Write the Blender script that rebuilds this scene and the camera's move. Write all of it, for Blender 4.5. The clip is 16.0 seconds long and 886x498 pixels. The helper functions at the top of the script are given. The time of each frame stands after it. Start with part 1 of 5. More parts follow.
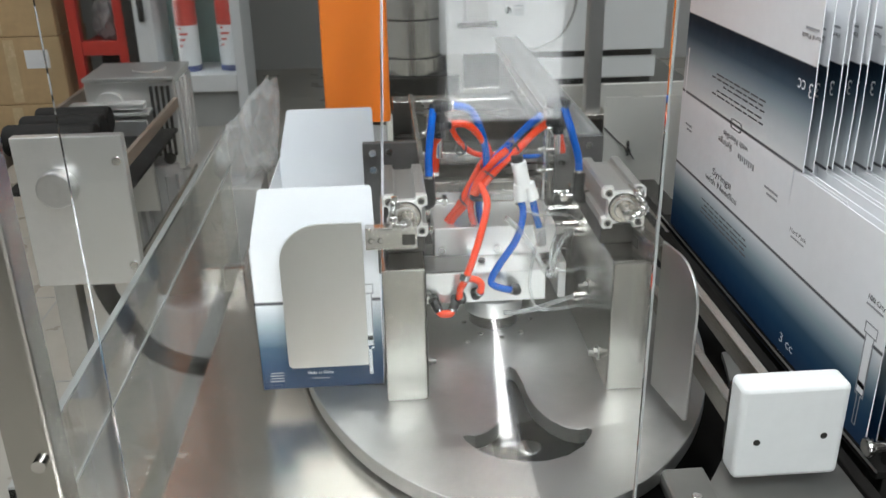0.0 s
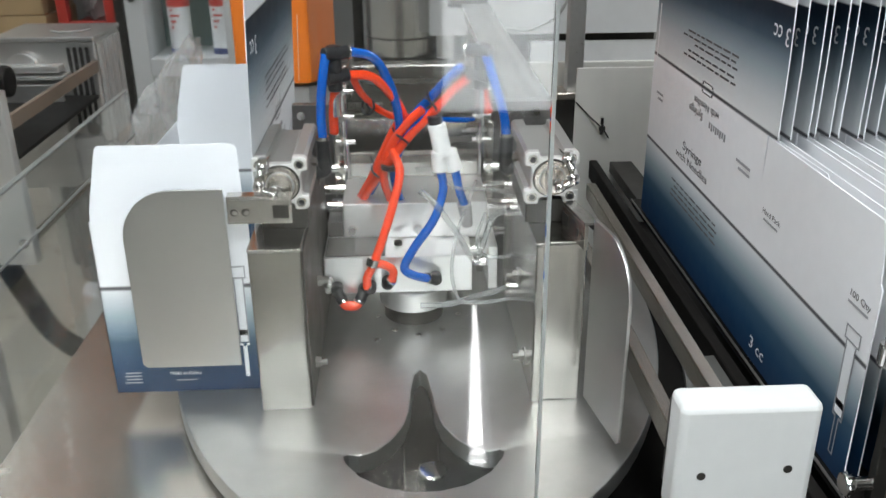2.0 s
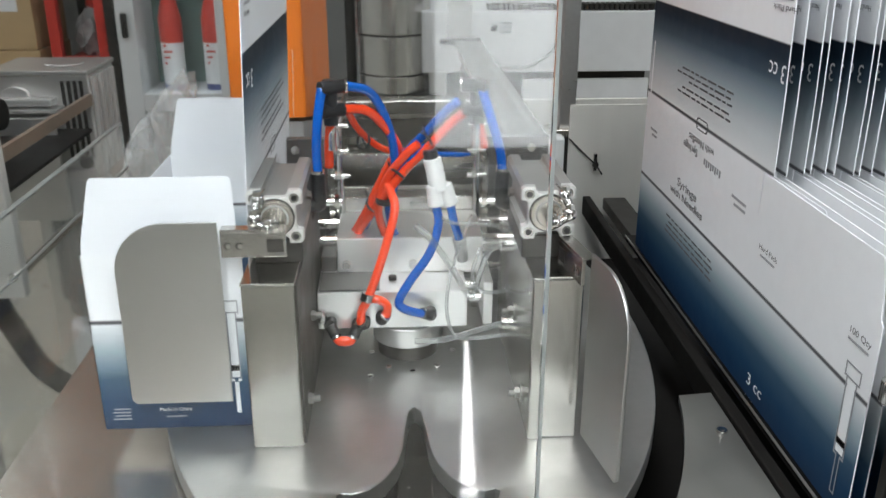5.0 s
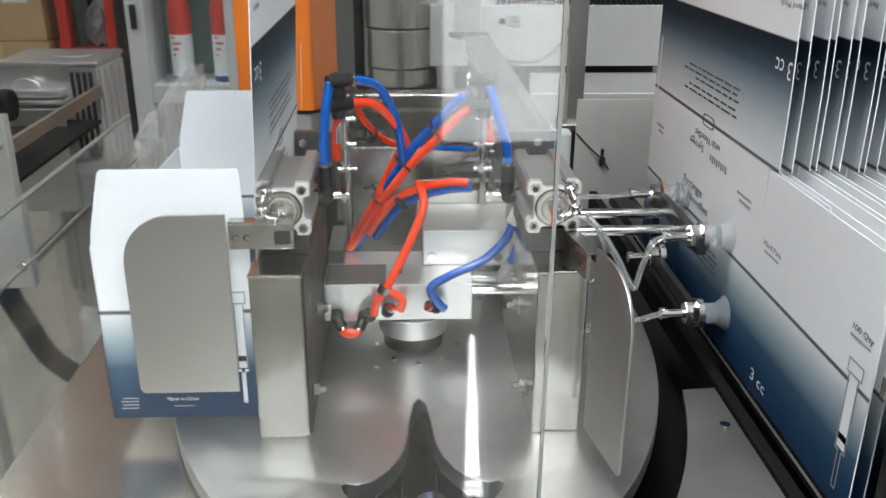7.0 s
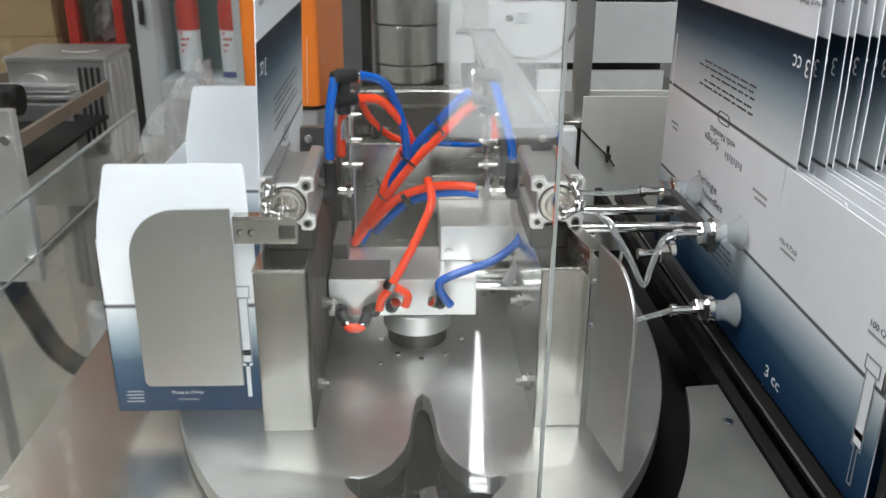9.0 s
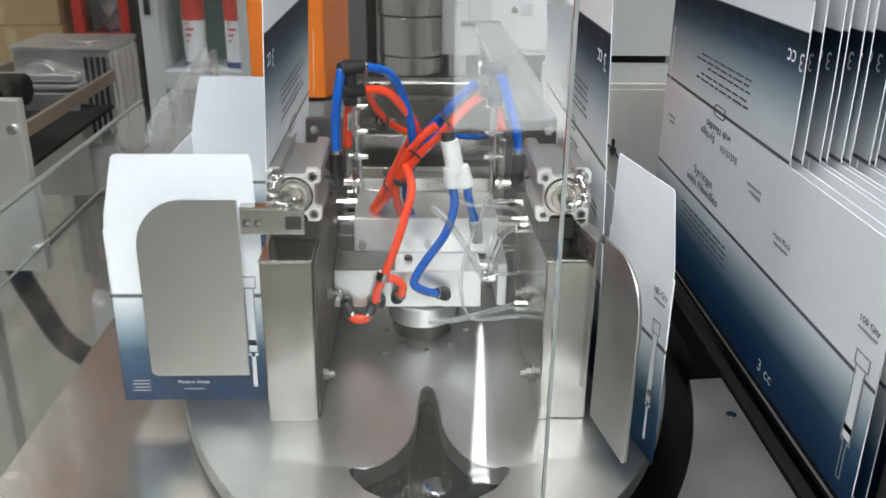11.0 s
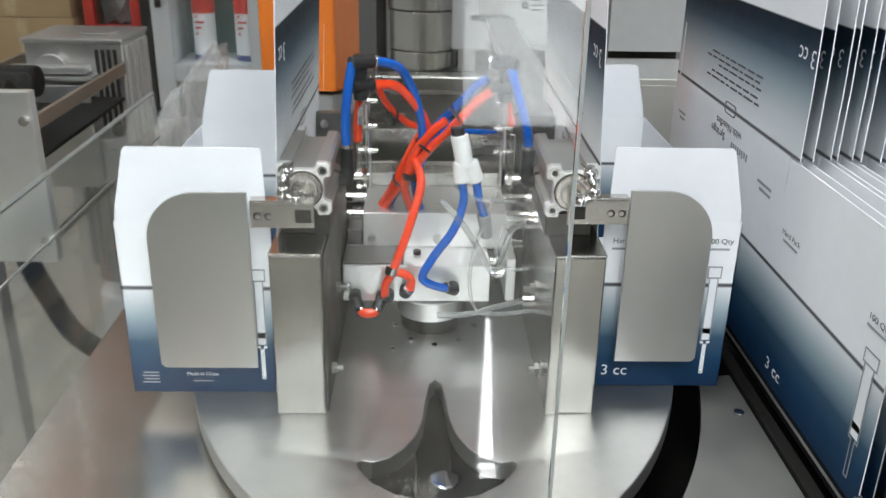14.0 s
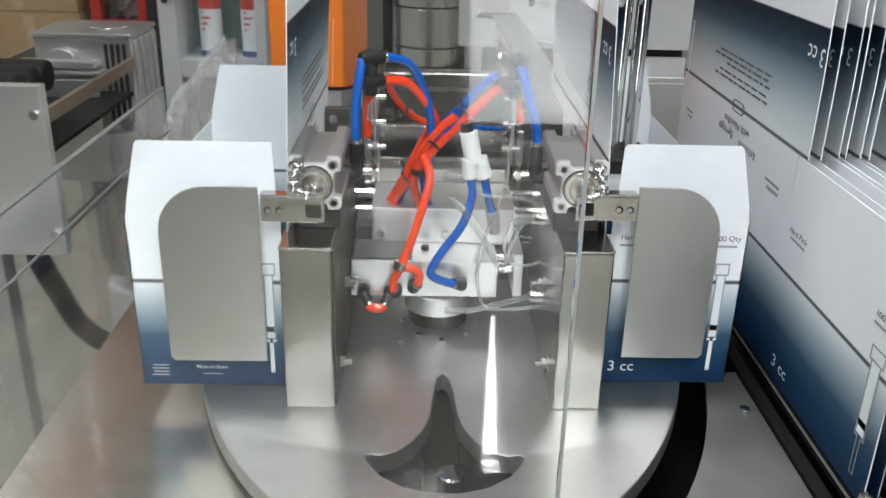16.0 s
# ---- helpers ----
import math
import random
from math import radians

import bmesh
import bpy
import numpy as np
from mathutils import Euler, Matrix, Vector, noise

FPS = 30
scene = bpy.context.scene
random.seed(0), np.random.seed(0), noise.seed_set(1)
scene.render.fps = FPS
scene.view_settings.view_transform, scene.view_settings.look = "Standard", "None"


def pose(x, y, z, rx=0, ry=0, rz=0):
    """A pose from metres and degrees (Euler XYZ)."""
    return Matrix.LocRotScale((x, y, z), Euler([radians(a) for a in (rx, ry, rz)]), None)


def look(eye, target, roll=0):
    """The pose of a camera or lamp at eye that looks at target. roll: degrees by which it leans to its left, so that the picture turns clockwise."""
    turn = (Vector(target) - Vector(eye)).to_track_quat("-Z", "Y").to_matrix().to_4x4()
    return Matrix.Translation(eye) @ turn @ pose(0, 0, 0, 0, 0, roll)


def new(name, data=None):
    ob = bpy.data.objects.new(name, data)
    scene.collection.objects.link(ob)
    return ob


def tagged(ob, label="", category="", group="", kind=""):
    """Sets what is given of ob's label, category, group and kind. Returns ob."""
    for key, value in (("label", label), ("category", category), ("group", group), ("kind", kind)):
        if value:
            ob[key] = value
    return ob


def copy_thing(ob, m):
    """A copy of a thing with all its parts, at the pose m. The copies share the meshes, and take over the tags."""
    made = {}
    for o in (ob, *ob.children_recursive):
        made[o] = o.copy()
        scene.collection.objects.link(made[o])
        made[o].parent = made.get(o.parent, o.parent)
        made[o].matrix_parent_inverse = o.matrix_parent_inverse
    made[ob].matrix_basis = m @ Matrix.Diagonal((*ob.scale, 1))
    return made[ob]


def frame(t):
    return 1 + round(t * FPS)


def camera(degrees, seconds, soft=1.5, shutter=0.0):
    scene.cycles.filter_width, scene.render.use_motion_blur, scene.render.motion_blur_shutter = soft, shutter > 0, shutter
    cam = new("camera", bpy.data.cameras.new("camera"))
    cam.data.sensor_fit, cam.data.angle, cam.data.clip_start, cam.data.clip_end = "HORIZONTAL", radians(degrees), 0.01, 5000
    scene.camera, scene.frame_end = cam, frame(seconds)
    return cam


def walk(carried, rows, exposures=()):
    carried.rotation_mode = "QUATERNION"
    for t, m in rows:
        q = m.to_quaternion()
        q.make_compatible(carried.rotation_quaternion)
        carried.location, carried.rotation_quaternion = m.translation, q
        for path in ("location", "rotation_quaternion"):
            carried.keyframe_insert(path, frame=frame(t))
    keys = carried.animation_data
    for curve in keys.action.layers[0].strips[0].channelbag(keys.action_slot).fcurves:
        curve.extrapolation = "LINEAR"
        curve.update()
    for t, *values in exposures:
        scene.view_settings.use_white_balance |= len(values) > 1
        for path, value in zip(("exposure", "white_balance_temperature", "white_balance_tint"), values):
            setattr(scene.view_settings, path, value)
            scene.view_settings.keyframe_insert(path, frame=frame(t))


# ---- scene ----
cam = camera(53.4, 16.0, shutter=0.5)
PATH = [
    (0, (0.007, 0.025, 1.401), (0.127, 1.859, 0.614), -1.0),
    (0.5, (0.02, 0.051, 1.378), (0.127, 1.883, 0.581), -0.7),
    (1, (0.064, 0.122, 1.355), (0.162, 1.948, 0.545), -0.5),
    (1.5, (0.117, 0.173, 1.328), (0.198, 1.994, 0.505), -0.5),
    (2, (0.136, 0.18, 1.311), (0.219, 2.013, 0.517), -0.4),
    (2.5, (0.135, 0.187, 1.303), (0.239, 2.037, 0.551), -0.2),
    (3, (0.131, 0.186, 1.306), (0.245, 2.044, 0.575), -0.1),
    (3.5, (0.132, 0.188, 1.306), (0.249, 2.049, 0.585), -0.1),
    (4, (0.131, 0.188, 1.307), (0.247, 2.052, 0.592), -0.0),
    (6.5, (0.133, 0.182, 1.307), (0.223, 2.042, 0.578), 0.2),
    (7, (0.132, 0.181, 1.309), (0.223, 2.04, 0.577), 0.4),
    (7.5, (0.132, 0.18, 1.309), (0.222, 2.039, 0.575), 0.4),
    (8, (0.133, 0.179, 1.309), (0.221, 2.037, 0.575), 0.4),
    (8.5, (0.133, 0.179, 1.309), (0.215, 2.036, 0.572), 0.5),
    (9, (0.135, 0.178, 1.309), (0.21, 2.035, 0.57), 0.5),
    (11.5, (0.132, 0.176, 1.31), (0.198, 2.025, 0.551), 0.9),
    (12, (0.132, 0.176, 1.311), (0.193, 2.025, 0.55), 0.9),
    (12.5, (0.132, 0.176, 1.311), (0.19, 2.024, 0.549), 0.9),
    (13, (0.13, 0.176, 1.311), (0.187, 2.024, 0.547), 1.1),
    (13.5, (0.13, 0.176, 1.31), (0.185, 2.023, 0.544), 1.1),
    (14, (0.131, 0.175, 1.31), (0.182, 2.021, 0.543), 1.1),
    (14.5, (0.129, 0.174, 1.311), (0.178, 2.019, 0.539), 1.2),
    (15, (0.129, 0.174, 1.311), (0.173, 2.018, 0.538), 1.2),
    (15.5, (0.129, 0.174, 1.31), (0.173, 2.017, 0.535), 1.4),
    (16, (0.126, 0.17, 1.31), (0.169, 2.014, 0.537), 1.4),
]
walk(cam, [(t, look(eye, target, roll)) for t, eye, target, roll in PATH])

# ---------------------------------------------------------------- light
world = bpy.data.worlds.new("world")
scene.world = world
world.use_nodes = True
world.node_tree.nodes["Background"].inputs[0].default_value = (0.8, 0.85, 0.9, 1)
world.node_tree.nodes["Background"].inputs[1].default_value = 0.02
LAMP_POWER = 28.5
LAMPS = [(-0.2, -0.7), (0.9, -0.7), (0.5, -1.75), (-0.15, 1.0), (-1.4, 1.4), (2.1, 2.4), (-2.7, 3.9), (2.9, 3.9)]
CEIL = 3.1
for lx, ly in LAMPS:
    lamp = bpy.data.lights.new("tube_light", "AREA")
    lamp.shape, lamp.size, lamp.size_y = "RECTANGLE", 0.30, 1.25
    lamp.energy, lamp.color = LAMP_POWER, (0.925, 0.985, 1.02)
    lo = new("tube_light", lamp)
    lo.location = (lx, ly, CEIL - 0.09)
scene.view_settings.exposure = 0.0

# ---------------------------------------------------------------- materials


def mat(name, colour, rough=0.5, metal=0.0, var=0.12, scale=30.0, bump=0.0, stretch=(1, 1, 1), rvar=0.1, coat=0.0, trans=0.0, ior=1.45, alpha=1.0, spots=0.0):
    """Two scales of variation in colour and roughness, and fine relief."""
    m = bpy.data.materials.new(name)
    m.use_nodes = True
    nt = m.node_tree
    b = nt.nodes["Principled BSDF"]
    b.inputs["Metallic"].default_value = metal
    b.inputs["Coat Weight"].default_value = coat
    b.inputs["Transmission Weight"].default_value = trans
    b.inputs["IOR"].default_value = ior
    b.inputs["Alpha"].default_value = alpha
    tc = nt.nodes.new("ShaderNodeTexCoord")
    mp = nt.nodes.new("ShaderNodeMapping")
    mp.inputs["Scale"].default_value = stretch
    nt.links.new(tc.outputs["Object"], mp.inputs["Vector"])
    n1 = nt.nodes.new("ShaderNodeTexNoise")
    n1.inputs["Scale"].default_value, n1.inputs["Detail"].default_value = scale, 6
    n2 = nt.nodes.new("ShaderNodeTexNoise")
    n2.inputs["Scale"].default_value, n2.inputs["Detail"].default_value = 7.0, 3
    nt.links.new(mp.outputs[0], n1.inputs["Vector"])
    nt.links.new(tc.outputs["Object"], n2.inputs["Vector"])
    add = nt.nodes.new("ShaderNodeMath")
    add.operation = "ADD"
    nt.links.new(n1.outputs["Fac"], add.inputs[0])
    nt.links.new(n2.outputs["Fac"], add.inputs[1])
    mr = nt.nodes.new("ShaderNodeMapRange")
    mr.inputs["From Min"].default_value, mr.inputs["From Max"].default_value = 0.6, 1.4
    mr.inputs["To Min"].default_value, mr.inputs["To Max"].default_value = 1 - var, 1 + var
    nt.links.new(add.outputs[0], mr.inputs["Value"])
    mul = nt.nodes.new("ShaderNodeMix")
    mul.data_type, mul.blend_type = "RGBA", "MULTIPLY"
    mul.inputs[0].default_value = 1.0
    mul.inputs[6].default_value = (*colour, 1)
    nt.links.new(mr.outputs[0], mul.inputs[7])
    nt.links.new(mul.outputs[2], b.inputs["Base Color"])
    rr = nt.nodes.new("ShaderNodeMapRange")
    rr.inputs["From Min"].default_value, rr.inputs["From Max"].default_value = 0.6, 1.4
    rr.inputs["To Min"].default_value, rr.inputs["To Max"].default_value = max(0.02, rough - rvar), min(1, rough + rvar)
    nt.links.new(add.outputs[0], rr.inputs["Value"])
    nt.links.new(rr.outputs[0], b.inputs["Roughness"])
    if bump:
        bp = nt.nodes.new("ShaderNodeBump")
        bp.inputs["Strength"].default_value, bp.inputs["Distance"].default_value = bump, 0.002
        nt.links.new(n1.outputs["Fac"], bp.inputs["Height"])
        nt.links.new(bp.outputs[0], b.inputs["Normal"])
    return m


# brown reflections on the table are put into this warm, bright colour
STEEL = mat("brushed_steel", (0.70, 0.65, 0.59), 0.26, 1.0, 0.04, 22, 0.0, (1, 3, 1), 0.015)
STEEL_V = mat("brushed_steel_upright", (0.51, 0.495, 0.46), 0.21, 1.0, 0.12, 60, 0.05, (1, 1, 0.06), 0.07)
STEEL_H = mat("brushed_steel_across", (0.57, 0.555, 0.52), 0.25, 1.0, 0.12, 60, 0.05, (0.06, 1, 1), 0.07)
TURRET = mat("ground_steel_plate", (0.465, 0.465, 0.45), 0.40, 1.0, 0.10, 70, 0.06, (1, 1, 1), 0.09)
SHEET = mat("scuffed_steel_sheet", (0.60, 0.595, 0.58), 0.33, 1.0, 0.07, 12, 0.0, (1, 1, 0.4), 0.04)
MILLED = mat("bright_milled_aluminium", (0.84, 0.835, 0.82), 0.30, 0.88, 0.04, 60, 0.0, (1, 8, 1), 0.03)
EDGE = mat("sawn_acrylic_edge", (0.30, 0.31, 0.30), 0.35, 0.0, 0.10, 30, 0.05, (1, 1, 1), 0.05, 0.0, 0.4, 1.3)
BROWNRAIL = mat("brown_grey_steel", (0.30, 0.24, 0.19), 0.42, 0.6, 0.2, 30, 0.1)
BARREL = mat("grey_anodised_barrel", (0.40, 0.39, 0.37), 0.42, 0.7, 0.08, 60, 0.05)
DARKGREY = mat("dark_grey_plate", (0.13, 0.125, 0.12), 0.4, 0.5, 0.12, 30, 0.06)
TURNED = mat("turned_stainless", (0.70, 0.685, 0.65), 0.22, 0.8, 0.05, 30, 0.0, (1, 1, 6), 0.03)
DULL = mat("dull_dark_steel", (0.21, 0.205, 0.19), 0.42, 0.6, 0.18, 14, 0.04)
CHROME = mat("chrome", (0.75, 0.74, 0.72), 0.10, 1.0, 0.04, 40, 0.0, (1, 1, 1), 0.04)
ALU = mat("milled_aluminium", (0.66, 0.655, 0.64), 0.36, 0.92, 0.07, 90, 0.08, (1, 6, 1), 0.1)
CAST = mat("clear_anodised_aluminium", (0.80, 0.79, 0.77), 0.45, 0.75, 0.06, 90, 0.1)
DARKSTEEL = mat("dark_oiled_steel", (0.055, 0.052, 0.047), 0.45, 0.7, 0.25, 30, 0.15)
BLACK = mat("black_plastic", (0.018, 0.018, 0.019), 0.35, 0.0, 0.2, 60, 0.05)
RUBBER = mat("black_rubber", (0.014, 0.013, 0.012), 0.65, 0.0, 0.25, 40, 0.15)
BLUE = mat("blue_pu_tube", (0.0008, 0.085, 0.40), 0.14, 0.0, 0.08, 30, 0, (1, 1, 1), 0.05, 0.25)
RED = mat("orange_red_pu_tube", (0.82, 0.060, 0.014), 0.14, 0.0, 0.08, 30, 0, (1, 1, 1), 0.05, 0.4)
CLEARTUBE = mat("clear_tube", (0.86, 0.88, 0.87), 0.12, 0.0, 0.03, 30, 0, (1, 1, 1), 0.04, 0.3, 0.85, 1.25)
SILICONE = mat("milky_silicone", (0.88, 0.92, 0.94), 0.22, 0.0, 0.05, 30, 0, (1, 1, 1), 0.05, 0.1, 0.78, 1.2)
HDPE = mat("white_polyethylene", (0.70, 0.71, 0.70), 0.42, 0.0, 0.035, 60, 0.12)
WHITEPART = mat("white_nylon", (0.82, 0.82, 0.80), 0.4, 0.0, 0.04, 50, 0.05)
ACRYL = mat("clear_acrylic", (0.97, 0.985, 0.98), 0.02, 0.0, 0.01, 8, 0, (1, 1, 1), 0.01, 0, 1.0, 1.52)
MILKY = mat("frosted_acrylic_edge", (0.50, 0.53, 0.52), 0.35, 0.0, 0.04, 30, 0.02, (1, 1, 1), 0.05, 0.0, 0.35, 1.3)
FROST = mat("frosted_strip", (0.80, 0.82, 0.82), 0.16, 0.0, 0.04, 30, 0.02, (1, 1, 1), 0.05, 0.0, 0.85, 1.3)
BOARD_IN = mat("white_carton_board", (0.82, 0.83, 0.86), 0.62, 0.0, 0.03, 60, 0.08)
INK = mat("dark_grey_ink", (0.12, 0.12, 0.13), 0.55, 0.0, 0.05)
INK_PALE = mat("grey_ink", (0.34, 0.35, 0.37), 0.55, 0.0, 0.05)
INK_WHITE = mat("unprinted_white", (0.86, 0.88, 0.90), 0.55, 0.0, 0.03)
ORANGE = mat("orange_paint", (0.78, 0.19, 0.012), 0.42, 0.0, 0.08, 12, 0.05)
REDPAINT = mat("red_paint", (0.55, 0.045, 0.03), 0.4, 0.0, 0.15, 25, 0.08)
CARDBOARD = mat("brown_cardboard", (0.46, 0.32, 0.17), 0.8, 0.0, 0.12, 25, 0.15)
WHITEPAINT = mat("white_paint", (0.74, 0.75, 0.76), 0.45, 0.0, 0.06, 20, 0.05)
GREYPAINT = mat("grey_paint", (0.34, 0.34, 0.33), 0.5, 0.0, 0.1, 20, 0.06)
LIGHTGREY = mat("light_grey_paint", (0.72, 0.73, 0.74), 0.4, 0.0, 0.05, 15, 0.05)
SATIN = mat("satin_stainless_sheet", (0.78, 0.765, 0.715), 0.42, 0.3, 0.08, 20, 0.03, (1, 1, 0.1), 0.05)
DARKWALL = mat("dark_grey_wall", (0.07, 0.07, 0.068), 0.7, 0.0, 0.1, 4, 0.1)
FLOORM = mat("floor_tile", (0.37, 0.345, 0.30), 0.32, 0.0, 0.10, 5, 0.05)
WALLM = mat("wall_paint", (0.42, 0.42, 0.41), 0.8, 0.0, 0.06, 3, 0.1)
CEILM = mat("ceiling_panel", (0.40, 0.40, 0.39), 0.8, 0.0, 0.04, 3, 0.1)
BAG = mat("clear_polythene", (0.80, 0.81, 0.81), 0.14, 0.0, 0.05, 30, 0.3, (1, 1, 1), 0.06, 0, 0.3, 1.3, 0.30)
TEAL = mat("teal_paint", (0.15, 0.23, 0.22), 0.5, 0.0, 0.12, 14, 0.05)
GLOW = bpy.data.materials.new("lamp_tube_glow")
GLOW.use_nodes = True
GLOW.node_tree.nodes["Principled BSDF"].inputs["Emission Color"].default_value = (1, 0.985, 0.95, 1)
GLOW.node_tree.nodes["Principled BSDF"].inputs["Emission Strength"].default_value = 6.0

# glow of the unseen wedge added for the streak in the guard pane
STREAKGLOW = bpy.data.materials.new("streak_glow")
STREAKGLOW.use_nodes = True
STREAKGLOW.node_tree.nodes["Principled BSDF"].inputs["Emission Color"].default_value = (1, 1, 1, 1)
STREAKGLOW.node_tree.nodes["Principled BSDF"].inputs["Emission Strength"].default_value = 20.0
# sheen cut so pan, rail and tray read as dark as the shaded gap
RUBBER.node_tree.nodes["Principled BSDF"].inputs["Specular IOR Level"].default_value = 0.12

# glowing panel added behind the unseen door to haze the guard pane
DOORGLOW = bpy.data.materials.new("door_glow")
DOORGLOW.use_nodes = True
DOORGLOW.node_tree.nodes["Principled BSDF"].inputs["Emission Color"].default_value = (0.95, 0.98, 1, 1)
DOORGLOW.node_tree.nodes["Principled BSDF"].inputs["Emission Strength"].default_value = 4.5

NAVY = (0.009, 0.03, 0.075)


def print_mat(name, stops):
    """Carton board whose printed colour changes with the height above the carton's foot, in metres."""
    m = mat(name, (1, 1, 1), 0.55, 0.0, 0.025, 60, 0.04, (1, 1, 1), 0.06, 0.0)
    nt = m.node_tree
    nt.nodes["Principled BSDF"].inputs["Specular IOR Level"].default_value = 0.22
    tc = nt.nodes.new("ShaderNodeTexCoord")
    sp = nt.nodes.new("ShaderNodeSeparateXYZ")
    nt.links.new(tc.outputs["Object"], sp.inputs[0])
    mr = nt.nodes.new("ShaderNodeMapRange")
    mr.inputs["From Max"].default_value = 0.5
    nt.links.new(sp.outputs["Z"], mr.inputs["Value"])
    cr = nt.nodes.new("ShaderNodeValToRGB")
    els = cr.color_ramp.elements
    els[0].position, els[0].color = stops[0][0] / 0.5, (*stops[0][1], 1)
    els[1].position, els[1].color = stops[-1][0] / 0.5, (*stops[-1][1], 1)
    for h, c in stops[1:-1]:
        e = els.new(h / 0.5)
        e.color = (*c, 1)
    nt.links.new(mr.outputs[0], cr.inputs["Fac"])
    mul = [n for n in nt.nodes if n.type == "MIX"][0]
    nt.links.new(cr.outputs[0], mul.inputs[6])
    return m


WHITE = (0.84, 0.85, 0.87)
LOWER = [(0.0, (0.006, 0.026, 0.070)), (0.030, (0.010, 0.045, 0.105)), (0.055, (0.040, 0.090, 0.145)), (0.082, (0.30, 0.38, 0.43)), (0.108, (0.70, 0.73, 0.75)),
         (0.1105, (0.72, 0.75, 0.77)), (0.111, (0.09, 0.09, 0.10)), (0.114, (0.09, 0.09, 0.10)), (0.1145, WHITE)]
PRINT_FRONT = print_mat("printed_board_front", LOWER + [(0.5, WHITE)])
PRINT_SIDE = print_mat("printed_board_side", LOWER + [
    (0.2300, WHITE), (0.2305, (0.09, 0.09, 0.10)), (0.2338, (0.09, 0.09, 0.10)), (0.2342, (0.74, 0.76, 0.77)), (0.262, (0.56, 0.60, 0.62)), (0.292, (0.26, 0.32, 0.36)), (0.318, (0.050, 0.085, 0.120)), (0.338, (0.010, 0.024, 0.042)),
    (0.352, (0.006, 0.013, 0.024)), (0.3525, WHITE), (0.5, WHITE)])

# ---------------------------------------------------------------- mesh helpers


def bm_box(x0, x1, y0, y1, z0, z1, bev=0.0, seg=2):
    bm = bmesh.new()
    bmesh.ops.create_cube(bm, size=1.0, matrix=Matrix.Translation(((x0 + x1) / 2, (y0 + y1) / 2, (z0 + z1) / 2)) @ Matrix.Diagonal((x1 - x0, y1 - y0, z1 - z0, 1)))
    if bev:
        bmesh.ops.bevel(bm, geom=bm.edges[:], offset=bev, segments=seg, affect="EDGES", profile=0.5)
    return bm


def bm_cyl(p0, p1, r, n=24, r2=None, bev=0.0):
    p0, p1 = Vector(p0), Vector(p1)
    d = p1 - p0
    q = d.to_track_quat("Z", "Y").to_matrix().to_4x4()
    bm = bmesh.new()
    bmesh.ops.create_cone(bm, cap_ends=True, cap_tris=False, segments=n, radius1=r, radius2=r if r2 is None else r2, depth=d.length, matrix=Matrix.Translation((p0 + p1) / 2) @ q)
    if bev:
        caps = [e for e in bm.edges if any(len(f.verts) > 4 for f in e.link_faces)]
        bmesh.ops.bevel(bm, geom=caps, offset=bev, segments=2, affect="EDGES", profile=0.5)
    return bm


def smooth_line(pts, steps=8):
    pts = [Vector(p) for p in pts]
    ext = [2 * pts[0] - pts[1]] + pts + [2 * pts[-1] - pts[-2]]
    out = []
    for i in range(1, len(ext) - 2):
        a, b, c, d = ext[i - 1:i + 3]
        for k in range(steps):
            t = k / steps
            out.append(0.5 * (2 * b + (c - a) * t + (2 * a - 5 * b + 4 * c - d) * t * t + (3 * b - a - 3 * c + d) * t ** 3))
    return out + [pts[-1]]


def bm_tube(pts, r, n=10, steps=8, straight=False):
    line = [Vector(p) for p in pts] if straight else smooth_line(pts, steps)
    bm = bmesh.new()
    rings = []
    side = None
    for i, p in enumerate(line):
        d = (line[min(i + 1, len(line) - 1)] - line[max(i - 1, 0)]).normalized()
        side = (d.orthogonal() if side is None else side - d * side.dot(d)).normalized()
        up = d.cross(side)
        rings.append([bm.verts.new(p + r * (math.cos(a) * side + math.sin(a) * up)) for a in (2 * math.pi * k / n for k in range(n))])
    for a, b in zip(rings, rings[1:]):
        for k in range(n):
            bm.faces.new((a[k], a[(k + 1) % n], b[(k + 1) % n], b[k]))
    bm.faces.new(rings[0][::-1])
    bm.faces.new(rings[-1])
    return bm


def bm_prism(outline, lo, hi, axis="z", bev=0.0):
    """A flat outline pushed along an axis from lo to hi. For y the outline is (x, z); for x it is (y, z)."""
    def at(p, h):
        return {"z": (p[0], p[1], h), "y": (p[0], h, p[1]), "x": (h, p[0], p[1])}[axis]
    bm = bmesh.new()
    a = [bm.verts.new(at(p, lo)) for p in outline]
    b = [bm.verts.new(at(p, hi)) for p in outline]
    n = len(a)
    caps = [bm.faces.new(a[::-1]), bm.faces.new(b)]
    for i in range(n):
        bm.faces.new((a[i], a[(i + 1) % n], b[(i + 1) % n], b[i]))
    bmesh.ops.recalc_face_normals(bm, faces=bm.faces[:])
    if bev:
        bmesh.ops.bevel(bm, geom=list({e for f in caps for e in f.edges}), offset=bev, segments=2, affect="EDGES", profile=0.5)
    return bm


def merge(*bms):
    out = bms[0]
    for b in bms[1:]:
        me = bpy.data.meshes.new("tmp")
        b.to_mesh(me)
        out.from_mesh(me)
        bpy.data.meshes.remove(me)
        b.free()
    return out


def arc(cx, cy, r, a0, a1, n=10, ry=None):
    return [(cx + r * math.cos(radians(a0 + (a1 - a0) * k / n)), cy + (ry or r) * math.sin(radians(a0 + (a1 - a0) * k / n))) for k in range(n + 1)]


